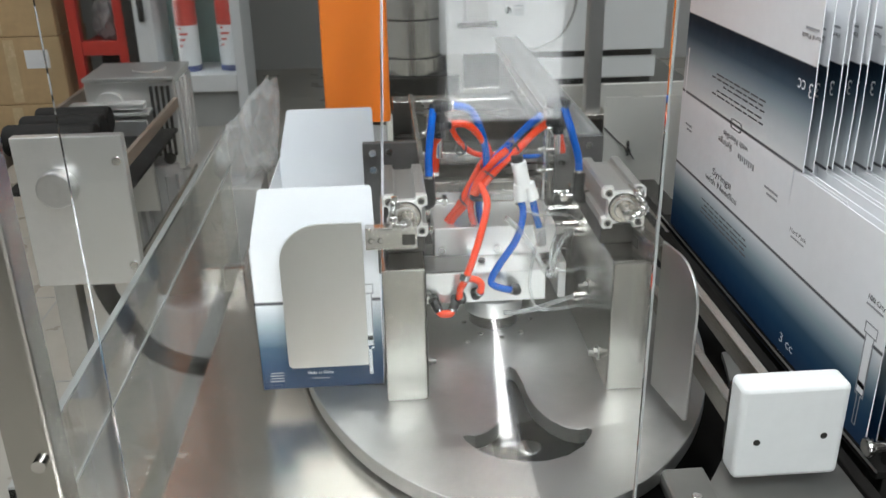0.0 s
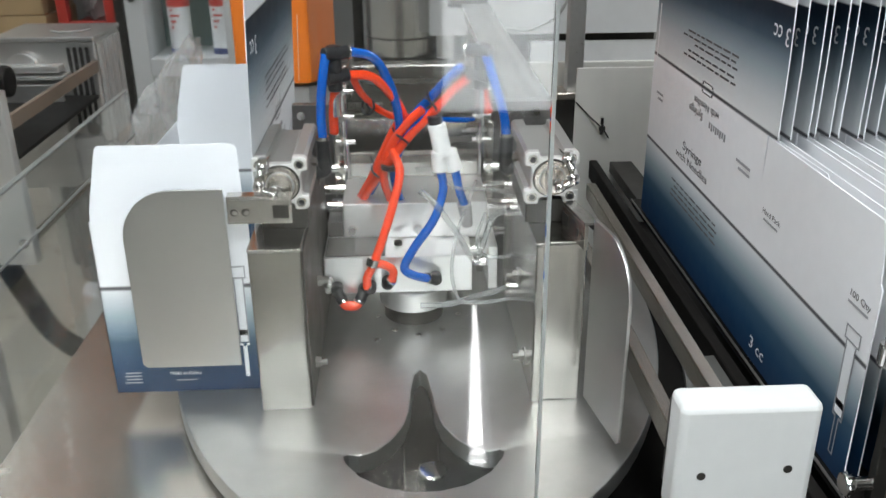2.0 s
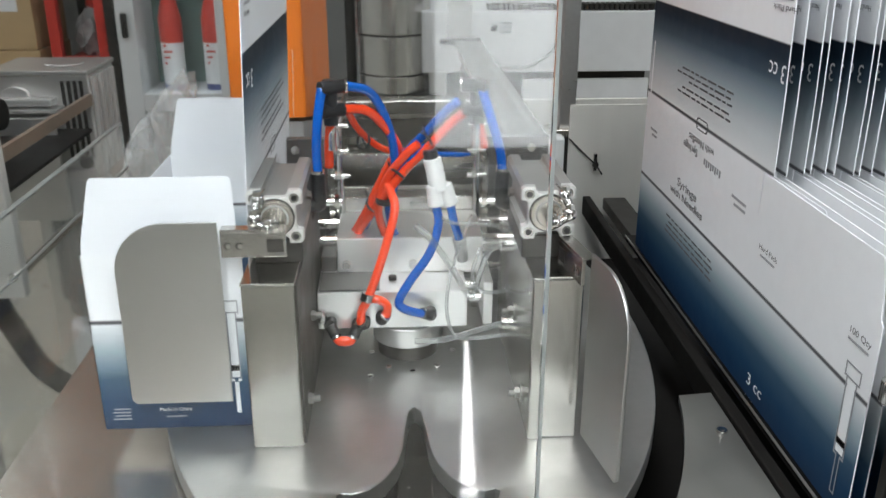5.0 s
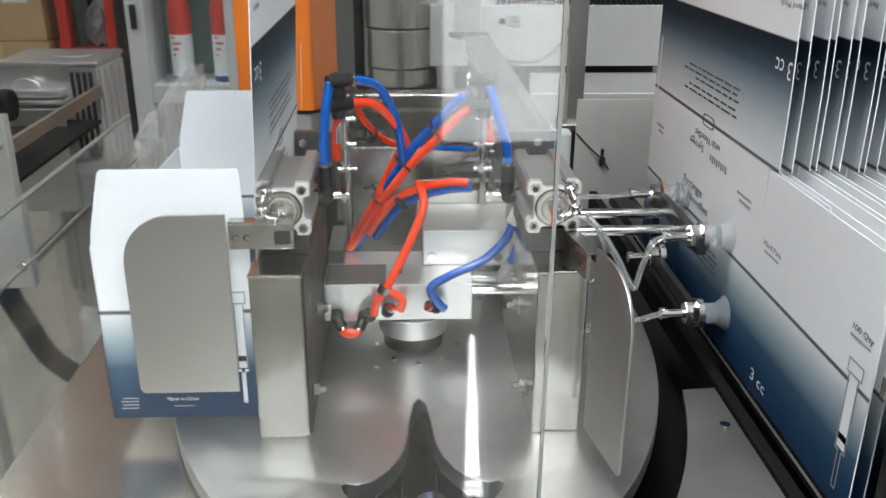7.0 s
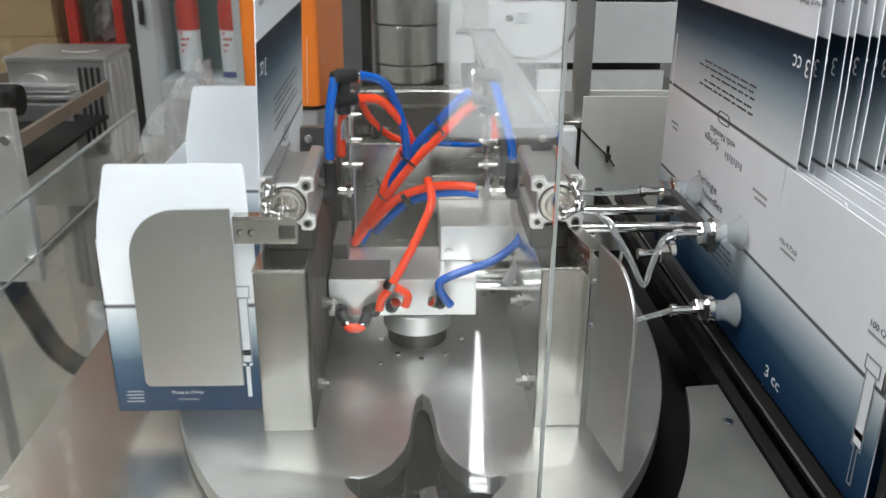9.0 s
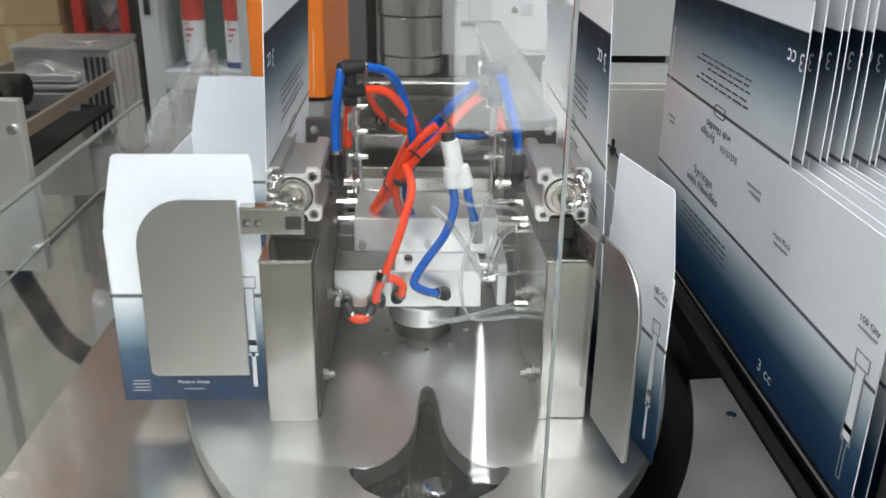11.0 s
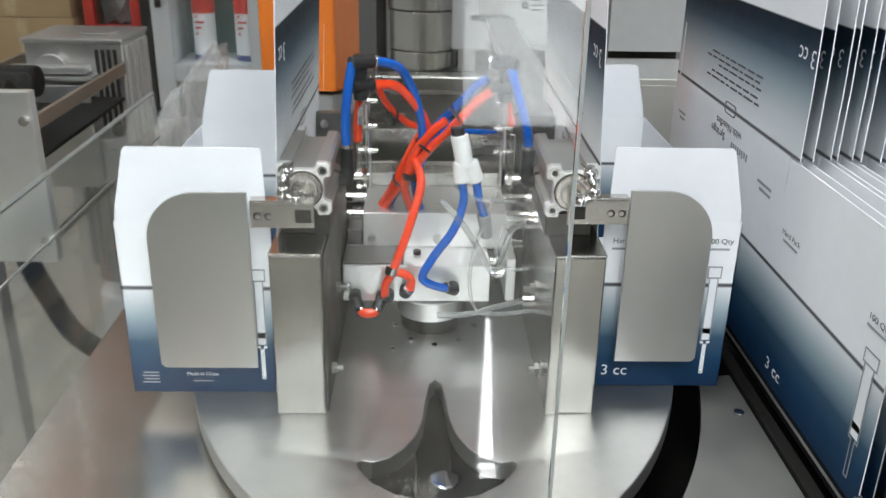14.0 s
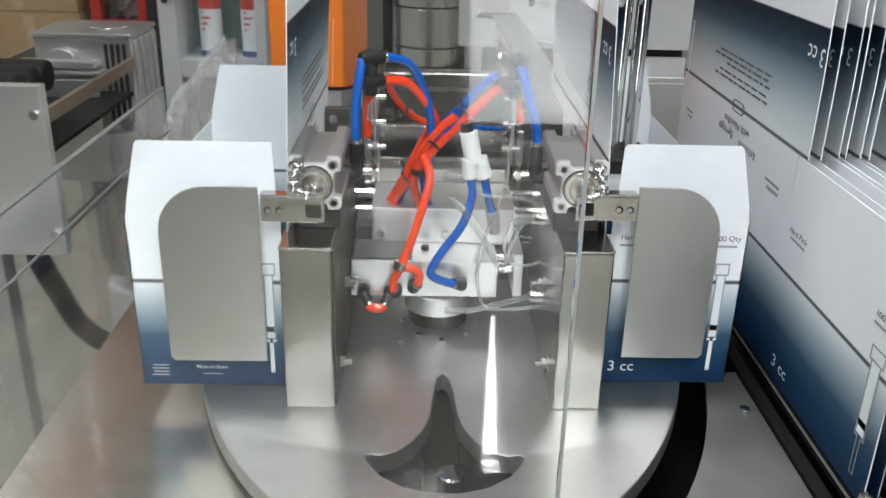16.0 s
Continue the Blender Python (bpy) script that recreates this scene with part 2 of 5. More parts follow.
def part(name, bm, material, parent=None, label="", origin=(0, 0, 0), sharp=38):
    """One mesh object; its corners are given in its thing's space, or in the world for a thing of its own."""
    for e in bm.edges:
        e.smooth = False
        if len(e.link_faces) == 2:
            a, (p, q) = e.calc_face_angle(0), [f.calc_area() + 1e-12 for f in e.link_faces]
            e.smooth = a < radians(9) or (a < radians(sharp) and max(p / q, q / p) < 6)
    for f in bm.faces:
        f.smooth = True
    if any(origin):
        bmesh.ops.translate(bm, verts=bm.verts[:], vec=-Vector(origin))
    me = bpy.data.meshes.new(name)
    bm.to_mesh(me)
    bm.free()
    me.materials.append(material)
    ob = new(name, me)
    ob.location = origin
    if parent is not None:
        ob.parent = parent
    if label:
        tagged(ob, label)
    return ob


class Thing:
    """An Empty at a thing's base; parts are given in world places and laid into its space."""

    def __init__(self, name, at, label, category, group="", kind=""):
        self.ob = new(name)
        self.at = Vector(at)
        self.ob.location = self.at
        self.ob.empty_display_size = 0.02
        tagged(self.ob, label, category, group, kind)

    def add(self, name, bm, material, label="", parent=None):
        bmesh.ops.translate(bm, verts=bm.verts[:], vec=-self.at)
        return part(name, bm, material, parent or self.ob, label)


def solid(name, bm, material, label, category, kind="", group="", origin=(0, 0, 0)):
    return tagged(part(name, bm, material, origin=origin), label, category, group, kind)


def lettering(text, size, m, material, parent, name="lettering"):
    cu = bpy.data.curves.new(name, "FONT")
    cu.body, cu.size, cu.extrude = text, size, 0.00005
    cu.align_x, cu.align_y = "CENTER", "CENTER"
    cu.resolution_u = 3
    ob = new(name, cu)
    cu.materials.append(material)
    ob.parent = parent
    ob.matrix_basis = m
    return ob


def screw(thing, p, d, r=0.005, h=0.004, parent=None):
    p, d = Vector(p), Vector(d).normalized()
    bm = merge(bm_cyl(p, p + d * h, r, 16, None, 0.0006), bm_cyl(p + d * h * 0.9, p + d * (h + 0.0004), r * 0.5, 6))
    return thing.add("screw", bm, CHROME, "", parent)


# ---------------------------------------------------------------- room
solid("floor", bm_box(-4, 4.2, -3, 7, -0.1, 0), FLOORM, "pale beige polished tiled factory floor", "floor", "structure")
fl = bpy.data.objects["floor"]
for k in range(-6, 7):
    part("joint", bm_box(k * 0.6 - 0.003, k * 0.6 + 0.003, -3, 7, 0.0, 0.0015), GREYPAINT, fl)
for k in range(-4, 12):
    part("joint", bm_box(-4, 4.2, k * 0.6 - 0.003, k * 0.6 + 0.003, 0.0, 0.0012), GREYPAINT, fl)
solid("wall_north", bm_box(-4, 4.2, 7, 7.15, 0, CEIL), WALLM, "plain grey-white factory wall", "wall", "structure")
DX0, DX1, DTOP = 0.28, 0.96, 2.1     # unseen glazed door, added for the pale haze in the guard pane
# unseen wall kept dark so the upright steel mirrors a dim room
solid("wall_south", merge(bm_box(-4, DX0, -3.15, -3, 0, CEIL), bm_box(DX1, 4.2, -3.15, -3, 0, CEIL), bm_box(DX0, DX1, -3.15, -3, DTOP, CEIL)), DARKWALL, "unseen dark grey wall that dims the reflections in the steel", "wall", "structure")
door = solid("door_1", merge(bm_box(DX0, DX0 + 0.05, -3.10, -3.05, 0.002, DTOP, 0.003), bm_box(DX1 - 0.05, DX1, -3.10, -3.05, 0.002, DTOP, 0.003), bm_box(DX0 + 0.05, DX1 - 0.05, -3.10, -3.05, DTOP - 0.06, DTOP, 0.003), bm_box(DX0 + 0.05, DX1 - 0.05, -3.10, -3.05, 0.002, 0.12, 0.003)), WHITEPAINT, "unseen white framed glazed door, added to haze the guard pane", "door", "structure")
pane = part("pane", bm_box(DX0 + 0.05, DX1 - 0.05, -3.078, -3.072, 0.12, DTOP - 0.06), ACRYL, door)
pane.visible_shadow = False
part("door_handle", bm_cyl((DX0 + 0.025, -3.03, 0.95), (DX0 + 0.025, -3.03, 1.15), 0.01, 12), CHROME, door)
solid("backdrop", bm_box(-1.5, 2.6, -4.4, -4.3, -0.1, 3.4), DOORGLOW, "glowing panel behind the added door, for haze in the guard pane", "backdrop", "structure")
solid("wall_west", bm_box(-4.15, -4, -3.15, 7.15, 0, CEIL), WALLM, "plain grey-white factory wall", "wall", "structure")
solid("wall_east", bm_box(4.2, 4.35, -3.15, 7.15, 0, CEIL), WALLM, "plain grey-white factory wall", "wall", "structure")
solid("ceiling", bm_box(-4.15, 4.35, -3.15, 7.15, CEIL, CEIL + 0.1), CEILM, "white panelled ceiling with tube lights", "ceiling", "structure")
for lx, ly in LAMPS:
    th = Thing("ceiling_light", (lx, ly, CEIL), "white ceiling batten with two lit tubes", "lamp", "ceiling lights")
    th.add("housing", bm_box(lx - 0.17, lx + 0.17, ly - 0.65, ly + 0.65, CEIL - 0.05, CEIL - 0.001, 0.004), WHITEPAINT)
    for s in (-0.07, 0.07):
        th.add("tube", bm_cyl((lx + s, ly - 0.6, CEIL - 0.068), (lx + s, ly + 0.6, CEIL - 0.068), 0.014, 12), GLOW, "lit white tube")

# added glowing wedge, itself unseen, mirrored as a white streak in the guard pane
strip = Thing("strip_lamp", (0.32, -1.0, 0), "glowing white wedge added on the walkway floor for the streak in the pane", "lamp")
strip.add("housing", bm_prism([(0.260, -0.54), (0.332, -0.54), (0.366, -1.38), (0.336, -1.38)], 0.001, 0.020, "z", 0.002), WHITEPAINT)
strip.add("diffuser", bm_prism([(0.277, -0.63), (0.310, -0.63), (0.354, -1.36), (0.345, -1.36)], 0.0204, 0.026, "z", 0.001), STREAKGLOW, "glowing face that makes the streak in the pane")
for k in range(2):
    strip.add("end_light", bm_box(0.274, 0.313, -0.600 + 0.034 * k, -0.588 + 0.034 * k, 0.0204, 0.026), STREAKGLOW, "glowing white end piece")

# ---------------------------------------------------------------- machine base
AX, DY = 0.147, 1.15          # the turret plate's middle
TOP, TAB = 0.842, 0.818       # upper face of the turret plate and of the table
base = Thing("machine_cabinet", (0.15, 1.2, 0), "stainless steel machine cabinet under the table", "machine cabinet")
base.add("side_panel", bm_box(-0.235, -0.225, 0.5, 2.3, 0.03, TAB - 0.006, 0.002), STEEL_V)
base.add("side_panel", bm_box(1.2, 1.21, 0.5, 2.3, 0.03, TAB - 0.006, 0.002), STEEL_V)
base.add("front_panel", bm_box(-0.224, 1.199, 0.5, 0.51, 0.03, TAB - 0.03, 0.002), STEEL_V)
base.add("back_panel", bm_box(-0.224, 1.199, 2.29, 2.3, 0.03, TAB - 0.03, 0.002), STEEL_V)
# black sheet paints the void under the table opening as shade
base.add("floor_pan", bm_box(-0.224, 1.199, 0.511, 2.289, 0.68, 0.69), RUBBER, "black sheet put in for the dark void under the table")
for fx in (-0.18, 1.15):
    for fy in (0.56, 2.24):
        base.add("foot", bm_cyl((fx, fy, 0), (fx, fy, 0.03), 0.035, 20), BLACK)

tab = Thing("machine_table", (0.15, 1.2, TAB), "polished stainless machine table with a round opening", "machine table")
left_out = [(-0.235, 0.5), (AX, 0.5)] + arc(AX, DY, 0.255, -90, -180, 24, 0.44) + [(-0.108, 2.3), (-0.235, 2.3)]
tab.add("table_sheet", bm_prism(left_out, TAB - 0.006, TAB, "z"), STEEL, "polished stainless sheet")
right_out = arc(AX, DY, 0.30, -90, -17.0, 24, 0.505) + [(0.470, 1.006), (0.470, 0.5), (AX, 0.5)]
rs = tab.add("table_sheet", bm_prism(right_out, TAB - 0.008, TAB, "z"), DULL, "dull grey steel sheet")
tab.add("table_sheet", bm_box(-0.108, 0.33, 1.66, 2.3, TAB - 0.006, TAB), SATIN, "pale satin stainless sheet")
screw(tab, (0.455, 0.930, TAB), (0, 0, 1), 0.0055, 0.003)
screw(tab, (0.440, 0.62, TAB), (0, 0, 1), 0.009, 0.005)
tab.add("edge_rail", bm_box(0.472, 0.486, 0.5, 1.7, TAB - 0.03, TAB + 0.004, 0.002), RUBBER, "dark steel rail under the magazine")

# the turret plate, with its anchor-shaped cut-out
def ellipse_pt(a):
    return (AX + 0.271 * math.cos(a), DY + 0.461 * math.sin(a))

outer = [ellipse_pt(2 * math.pi * k / 96) for k in range(96)]
slot = []
slot += [(AX - 0.006, 0.948), (AX, 0.957), (AX + 0.006, 0.948)]
slot += [(AX + 0.010, 0.915), (AX + 0.012, 0.885), (AX + 0.018, 0.860), (AX + 0.029, 0.838), (AX + 0.043, 0.823), (AX + 0.057, 0.817), (AX + 0.066, 0.820), (AX + 0.070, 0.817), (AX + 0.068, 0.809)]
slot += [(AX + 0.055, 0.789), (AX + 0.035, 0.774), (AX + 0.012, 0.767)]
slot += [(2 * AX - x, y) for x, y in slot[:2:-1]]
bm = bmesh.new()
ov = [bm.verts.new((x, y, TOP)) for x, y in outer]
sv = [bm.verts.new((x, y, TOP)) for x, y in slot]
oe = [bm.edges.new((ov[i], ov[(i + 1) % len(ov)])) for i in range(len(ov))]
se = [bm.edges.new((sv[i], sv[(i + 1) % len(sv)])) for i in range(len(sv))]
bmesh.ops.triangle_fill(bm, use_beauty=True, edges=oe + se, normal=(0, 0, 1))
ext = bmesh.ops.extrude_face_region(bm, geom=bm.faces[:])
bmesh.ops.translate(bm, verts=[v for v in ext["geom"] if isinstance(v, bmesh.types.BMVert)], vec=(0, 0, -0.018))
bmesh.ops.recalc_face_normals(bm, faces=bm.faces[:])
rim = [e for e in bm.edges if len(e.link_faces) == 2 and e.calc_face_angle(0) > 1.2 and all(abs(v.co.z - TOP) < 1e-5 for v in e.verts)]
bmesh.ops.bevel(bm, geom=rim, offset=0.0012, segments=2, affect="EDGES", profile=0.5)
tur = Thing("turret_plate", (AX, DY, TOP), "round ground steel plate with an anchor-shaped cut-out", "turret plate")
plate = tur.add("plate", bm, TURRET)
tur.add("pedestal", bm_cyl((AX, DY, 0.69), (AX, DY, TOP - 0.0185), 0.10, 40), DARKSTEEL, "dark steel pedestal")
tur.add("bracket", bm_box(AX - 0.02, AX + 0.02, 0.80, 1.05, 0.70, 0.72, 0.002), STEEL)
tur.add("roller", bm_cyl((AX + 0.008, 0.85, 0.73), (AX + 0.008, 0.85, 0.80), 0.014, 20, None, 0.002), CHROME)
for sx, sy in ((-0.045, 1.075), (0.046, 1.075), (-0.026, 1.04), (0.027, 1.04), (0.0, 1.028), (-0.045, 1.02)):
    screw(tur, (AX + sx, sy, TOP), (0, 0, 1), 0.0035, 0.002)
tur.add("hub", merge(bm_cyl((AX - 0.004, 1.085, TOP), (AX - 0.004, 1.085, TOP + 0.018), 0.0335, 40, None, 0.001)), DARKSTEEL, "dark round hub")
tur.add("hub_ring", merge(bm_cyl((AX - 0.004, 1.085, TOP + 0.018), (AX - 0.004, 1.085, TOP + 0.040), 0.0385, 40, None, 0.0015)), MILLED, "bright turned ring")

# ---------------------------------------------------------------- posts, cylinders, arms


def post(sgn):
    """A folded steel post beside the middle block; sgn -1 is the one by the standing carton."""
    inner, outr = 0.104, 0.150
    x0, x1 = sorted((AX + sgn * inner, AX + sgn * outr))
    y0, y1 = 0.892, 1.14
    th = Thing("support_post", ((x0 + x1) / 2, 1.0, TOP), "brushed stainless box post standing on the turret plate", "post", "support posts")
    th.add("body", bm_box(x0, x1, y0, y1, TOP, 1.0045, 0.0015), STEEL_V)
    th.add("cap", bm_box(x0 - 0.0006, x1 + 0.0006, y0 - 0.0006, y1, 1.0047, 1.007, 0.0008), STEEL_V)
    xi = AX + sgn * inner
    for zz, yy in ((0.868, 0.935), (0.925, 1.0)):
        th.add("bolt", merge(bm_cyl((xi, yy, zz), (xi - sgn * 0.007, yy, zz), 0.006, 6), bm_cyl((xi, yy, zz), (xi - sgn * 0.002, yy, zz), 0.009, 20), bm_cyl((xi, yy, zz), (xi - sgn * 0.013, yy, zz), 0.0035, 12)), DULL)
    # dark sheet puts the shade on this post's inner side into its colour
    if sgn < 0:
        th.add("liner", bm_box(xi, xi + 0.002, y0 + 0.004, y1 - 0.002, TOP + 0.001, 1.003), DARKSTEEL, "dark sheet for the shaded inner side of the post")
    return th


def air_cylinder(sgn):
    x0, x1 = sorted((AX + sgn * 0.097, AX + sgn * 0.146))
    cx, cz, y0, y1 = (x0 + x1) / 2, 1.054, 0.930, 1.045
    th = Thing("air_cylinder", (cx, 1.03, 1.0), "compact aluminium air cylinder on the steel post", "air cylinder", "air cylinders")
    h = (x1 - x0) / 2
    out = []
    for q in range(4):
        a = radians(90 * q)
        for u, v in ((0.36 * h, h * 0.74), (0.46 * h, h * 0.80), (0.50 * h, h), (0.88 * h, h), (h, 0.88 * h), (h, 0.50 * h), (h * 0.80, 0.46 * h), (h * 0.74, 0.36 * h)):
            p = Vector((u, v))
            c, s = math.cos(-a), math.sin(-a)
            out.append((cx + c * p.x - s * p.y, cz + s * p.x + c * p.y))
    th.add("flange", bm_prism(out, y0, y0 + 0.009, "y", 0.0008), CAST)
    th.add("barrel", bm_prism([(cx + (x - cx) * 0.97, cz + (z - cz) * 0.97) for x, z in out], y0 + 0.0095, y1, "y", 0.0008), BARREL, "grey extruded barrel")
    th.add("groove", bm_cyl((cx, y0, cz), (cx, y0 - 0.0006, cz), h * 0.72, 36), DARKSTEEL)
    th.add("collar", bm_cyl((cx, y0, cz), (cx, y0 - 0.003, cz), h * 0.66, 36, None, 0.0006), STEEL)
    th.add("seal_ring", bm_cyl((cx, y0 - 0.003, cz), (cx, y0 - 0.0034, cz), h * 0.50, 32), GREYPAINT)
    th.add("rod_boss", bm_cyl((cx, y0 - 0.003, cz), (cx, y0 - 0.007, cz), h * 0.45, 32, None, 0.0008), STEEL)
    th.add("piston_rod", bm_cyl((cx, y0, cz), (cx, y0 - 0.024, cz), 0.0062, 20, None, 0.0015), CHROME)
    for u in (-1, 1):
        for v in (-1, 1):
            th.add("screw", merge(bm_cyl((cx + u * h * 0.72, y0, cz + v * h * 0.72), (cx + u * h * 0.72, y0 - 0.0012, cz + v * h * 0.72), 0.0046, 20, None, 0.0006)), CHROME)
            th.add("socket", bm_cyl((cx + u * h * 0.72, y0 - 0.0011, cz + v * h * 0.72), (cx + u * h * 0.72, y0 - 0.0014, cz + v * h * 0.72), 0.0027, 12), BLACK)
    th.add("saddle", bm_box(x0 + 0.003, x1 - 0.003, y0 + 0.01, y1, 1.0072, cz - h, 0.001), DARKSTEEL, "dark steel saddle under the barrel")
    # linked pins between the rod and the swinging arm
    for dx, yy, zz, rr in ((0.133, 0.914, 1.074, 0.0064), (0.136, 0.905, 1.0605, 0.0062), (0.124, 0.899, 1.0545, 0.0045)):
        bm = bmesh.new()
        bmesh.ops.create_icosphere(bm, subdivisions=3, radius=rr, matrix=Matrix.Translation((AX + sgn * dx, yy, zz)))
        th.add("ball_stud", merge(bm, bm_cyl((AX + sgn * dx, yy, zz + rr * 0.8), (AX + sgn * dx, yy, zz + rr * 0.8 + 0.004), rr * 0.62, 6)), CHROME)
    th.add("link_bar", bm_tube([(AX + sgn * 0.134, 0.955, 1.070), (AX + sgn * 0.133, 0.914, 1.074), (AX + sgn * 0.137, 0.905, 1.0605), (AX + sgn * 0.126, 0.903, 1.0535)], 0.0036, 10, 4), CHROME)
    # one-touch elbow for the hose
    ex = AX + sgn * 0.090
    th.add("elbow", merge(bm_tube([(ex + sgn * 0.014, 1.02, 1.036), (ex, 1.02, 1.036), (ex, 1.02, 1.050)], 0.0072, 12, 5), bm_cyl((ex, 1.02, 1.046), (ex, 1.02, 1.068), 0.0070, 18, None, 0.001)), BLACK, "black hose elbow")
    th.add("collet", bm_cyl((ex, 1.02, 1.067), (ex, 1.02, 1.071), 0.0065, 16), CHROME)
    th.add("port_nut", merge(bm_cyl((ex + sgn * 0.008, 1.02, 1.036), (ex + sgn * 0.014, 1.02, 1.036), 0.0085, 6), bm_cyl((ex - sgn * 0.022, 1.02, 1.038), (ex - sgn * 0.006, 1.02, 1.038), 0.004, 12), bm_cyl((ex - sgn * 0.020, 1.02, 1.038), (ex - sgn * 0.015, 1.02, 1.038), 0.0075, 6)), CHROME)
    return th


def swing_plate(sgn, hx, hy, b, d):
    """Steel flap that holds a carton's front: shut it lies across, sgn -1 to one side, 1 to the other."""
    th = Thing("swing_plate", (hx, hy, 0.86), "grey steel flap with one large round corner on a hinged arm", "swing plate", "swing plates")
    a = 0.0105
    z0, z1, r = 0.880, 1.056, 0.046
    pts = [(a, z0), (b - 0.004, z0), (b, z0 + 0.004)] + arc(b - r, z1 - r, r, 0, 90, 12) + [(a, z1)]
    out = [(hx + sgn * x, z) for x, z in pts]
    th.add("plate", bm_prism(out, hy - 0.0015, hy + 0.0015, "y", 0.0005), SHEET, "scuffed grey steel sheet")
    u0, u1 = sorted((hx + sgn * (d + 0.0160), hx + sgn * (d - 0.0400)))
    th.add("arm", merge(bm_box(u0, u1, hy - 0.0085, hy - 0.0045, 1.026, 1.049, 0.0006), bm_box(u0, u1, hy - 0.0085, hy + 0.004, 1.0492, 1.0515, 0.0004)), STEEL_H, "bright bent steel arm")
    for k in (d, d + 0.0100):
        th.add("hole", bm_cyl((hx + sgn * k, hy - 0.0086, 1.037), (hx + sgn * k, hy - 0.0092, 1.037), 0.0034, 16), DARKSTEEL)
        th.add("hole_lining", bm_cyl((hx + sgn * (k - 0.0008), hy - 0.0092, 1.0368), (hx + sgn * (k - 0.0008), hy - 0.0094, 1.0368), 0.0024, 14), CHROME)
    th.add("slot", bm_box(*sorted((hx + sgn * (d - 0.0235), hx + sgn * (d - 0.0375))), hy - 0.0090, hy - 0.0086, 1.031, 1.043), DARKSTEEL)
    return th


for s in (-1, 1):
    post(s)
    air_cylinder(s)
HL, HR = (-0.012, 0.914), (0.311, 0.928)
swing_plate(-1, *HL, 0.102, -0.009)
plate_r = swing_plate(1, *HR, 0.090, -0.008)

# ---------------------------------------------------------------- cartons
BH, CH = 0.178, 0.249     # height of the body and of the short flaps' tips


def board(name, u0, u1, prof, y, inward, material, th, parent, along):
    """A panel of thin board. prof: outline as (u, z) in the thing's space; along x or y; inward: the side its plain face looks to."""
    t = 0.0008
    ax = "y" if along == "x" else "x"
    return part(name, bm_prism(prof, y, y + t * inward, ax), material, parent)


def cut_edges(ob, axis):
    """Bare white board along the cut edges of a printed panel whose faces look along the axis."""
    ob.data.materials.append(BOARD_IN)
    for f in ob.data.polygons:
        f.material_index = 0 if abs(f.normal[axis]) > 0.5 else 1
    return ob


def short_flap(w):
    return [(0.002, BH), (w - 0.002, BH), (w - 0.003, BH + 0.012), (w - 0.016, CH - 0.003), (w - 0.019, CH), (0.006, CH), (0.004, CH - 0.004)]


def front_marks(parent, w, sgn, reading):
    """Writing and the syringe drawing on a front panel that runs sgn * x from its fold."""
    y = -0.0006

    def bar(x0, x1, z0, z1, m, name="print"):
        a, b = sorted((sgn * x0, sgn * x1))
        part(name, bm_box(a, b, y - 0.0001, y, z0, z1), m, parent)
    sx = 0.1105 if sgn > 0 else 0.0142
    for x0, x1, z0, z1 in ((-0.007, 0.007, 0.131, 0.1325), (-0.007, 0.007, 0.1195, 0.121), (-0.007, -0.0058, 0.121, 0.131), (0.0058, 0.007, 0.121, 0.131),
                           (-0.0048, -0.0036, 0.052, 0.120), (0.0036, 0.0048, 0.052, 0.120), (-0.0048, -0.0015, 0.049, 0.0515), (0.0015, 0.0048, 0.049, 0.0515), (-0.002, -0.0012, 0.016, 0.049), (0.0012, 0.002, 0.016, 0.049), (-0.002, 0.002, 0.015, 0.0162)):
        bar(sx + x0, sx + x1, z0, z1, INK_WHITE if z1 < 0.08 else INK_PALE, "syringe_outline")
    bar(sx - 0.0035, sx + 0.0035, 0.053, 0.118, INK_WHITE, "syringe_barrel")
    bar(sx - 0.0038, sx + 0.0038, 0.060, 0.066, BLACK, "syringe_plunger")
    bar(sx - 0.0011, sx + 0.0011, 0.017, 0.048, INK_WHITE, "syringe_needle")
    rot = pose(0, 0, 0, 90, 0, 0)
    if sgn > 0:
        lettering("3 cc", 0.0165, pose(0.0225, y - 0.0002, 0.018, 90, 0, 0), INK_WHITE, parent)
        lettering("Hard Pack", 0.0076, pose(0.025, y - 0.0002, 0.158, 90, 0, 0), INK, parent)
        bar(0.009, 0.034, 0.149, 0.1512, INK_PALE)
        lettering("100 Qty", 0.0076, pose(sx + 0.001, y - 0.0002, 0.158, 90, 0, 0), INK, parent)
        bar(sx - 0.010, sx + 0.011, 0.149, 0.1512, INK_PALE)
    else:
        lettering("Made in China", 0.0052, pose(-w * 0.52, y - 0.0002, 0.0205, 90, 0, 0), INK_WHITE, parent)
        bar(w * 0.52 - 0.010, w * 0.52 + 0.010, 0.0122, 0.0134, INK_PALE)
        for k in range(4):
            bar(w - 0.026, w - 0.009 - 0.002 * (k % 2), 0.0105 + 0.0036 * k, 0.0118 + 0.0036 * k, INK_PALE)


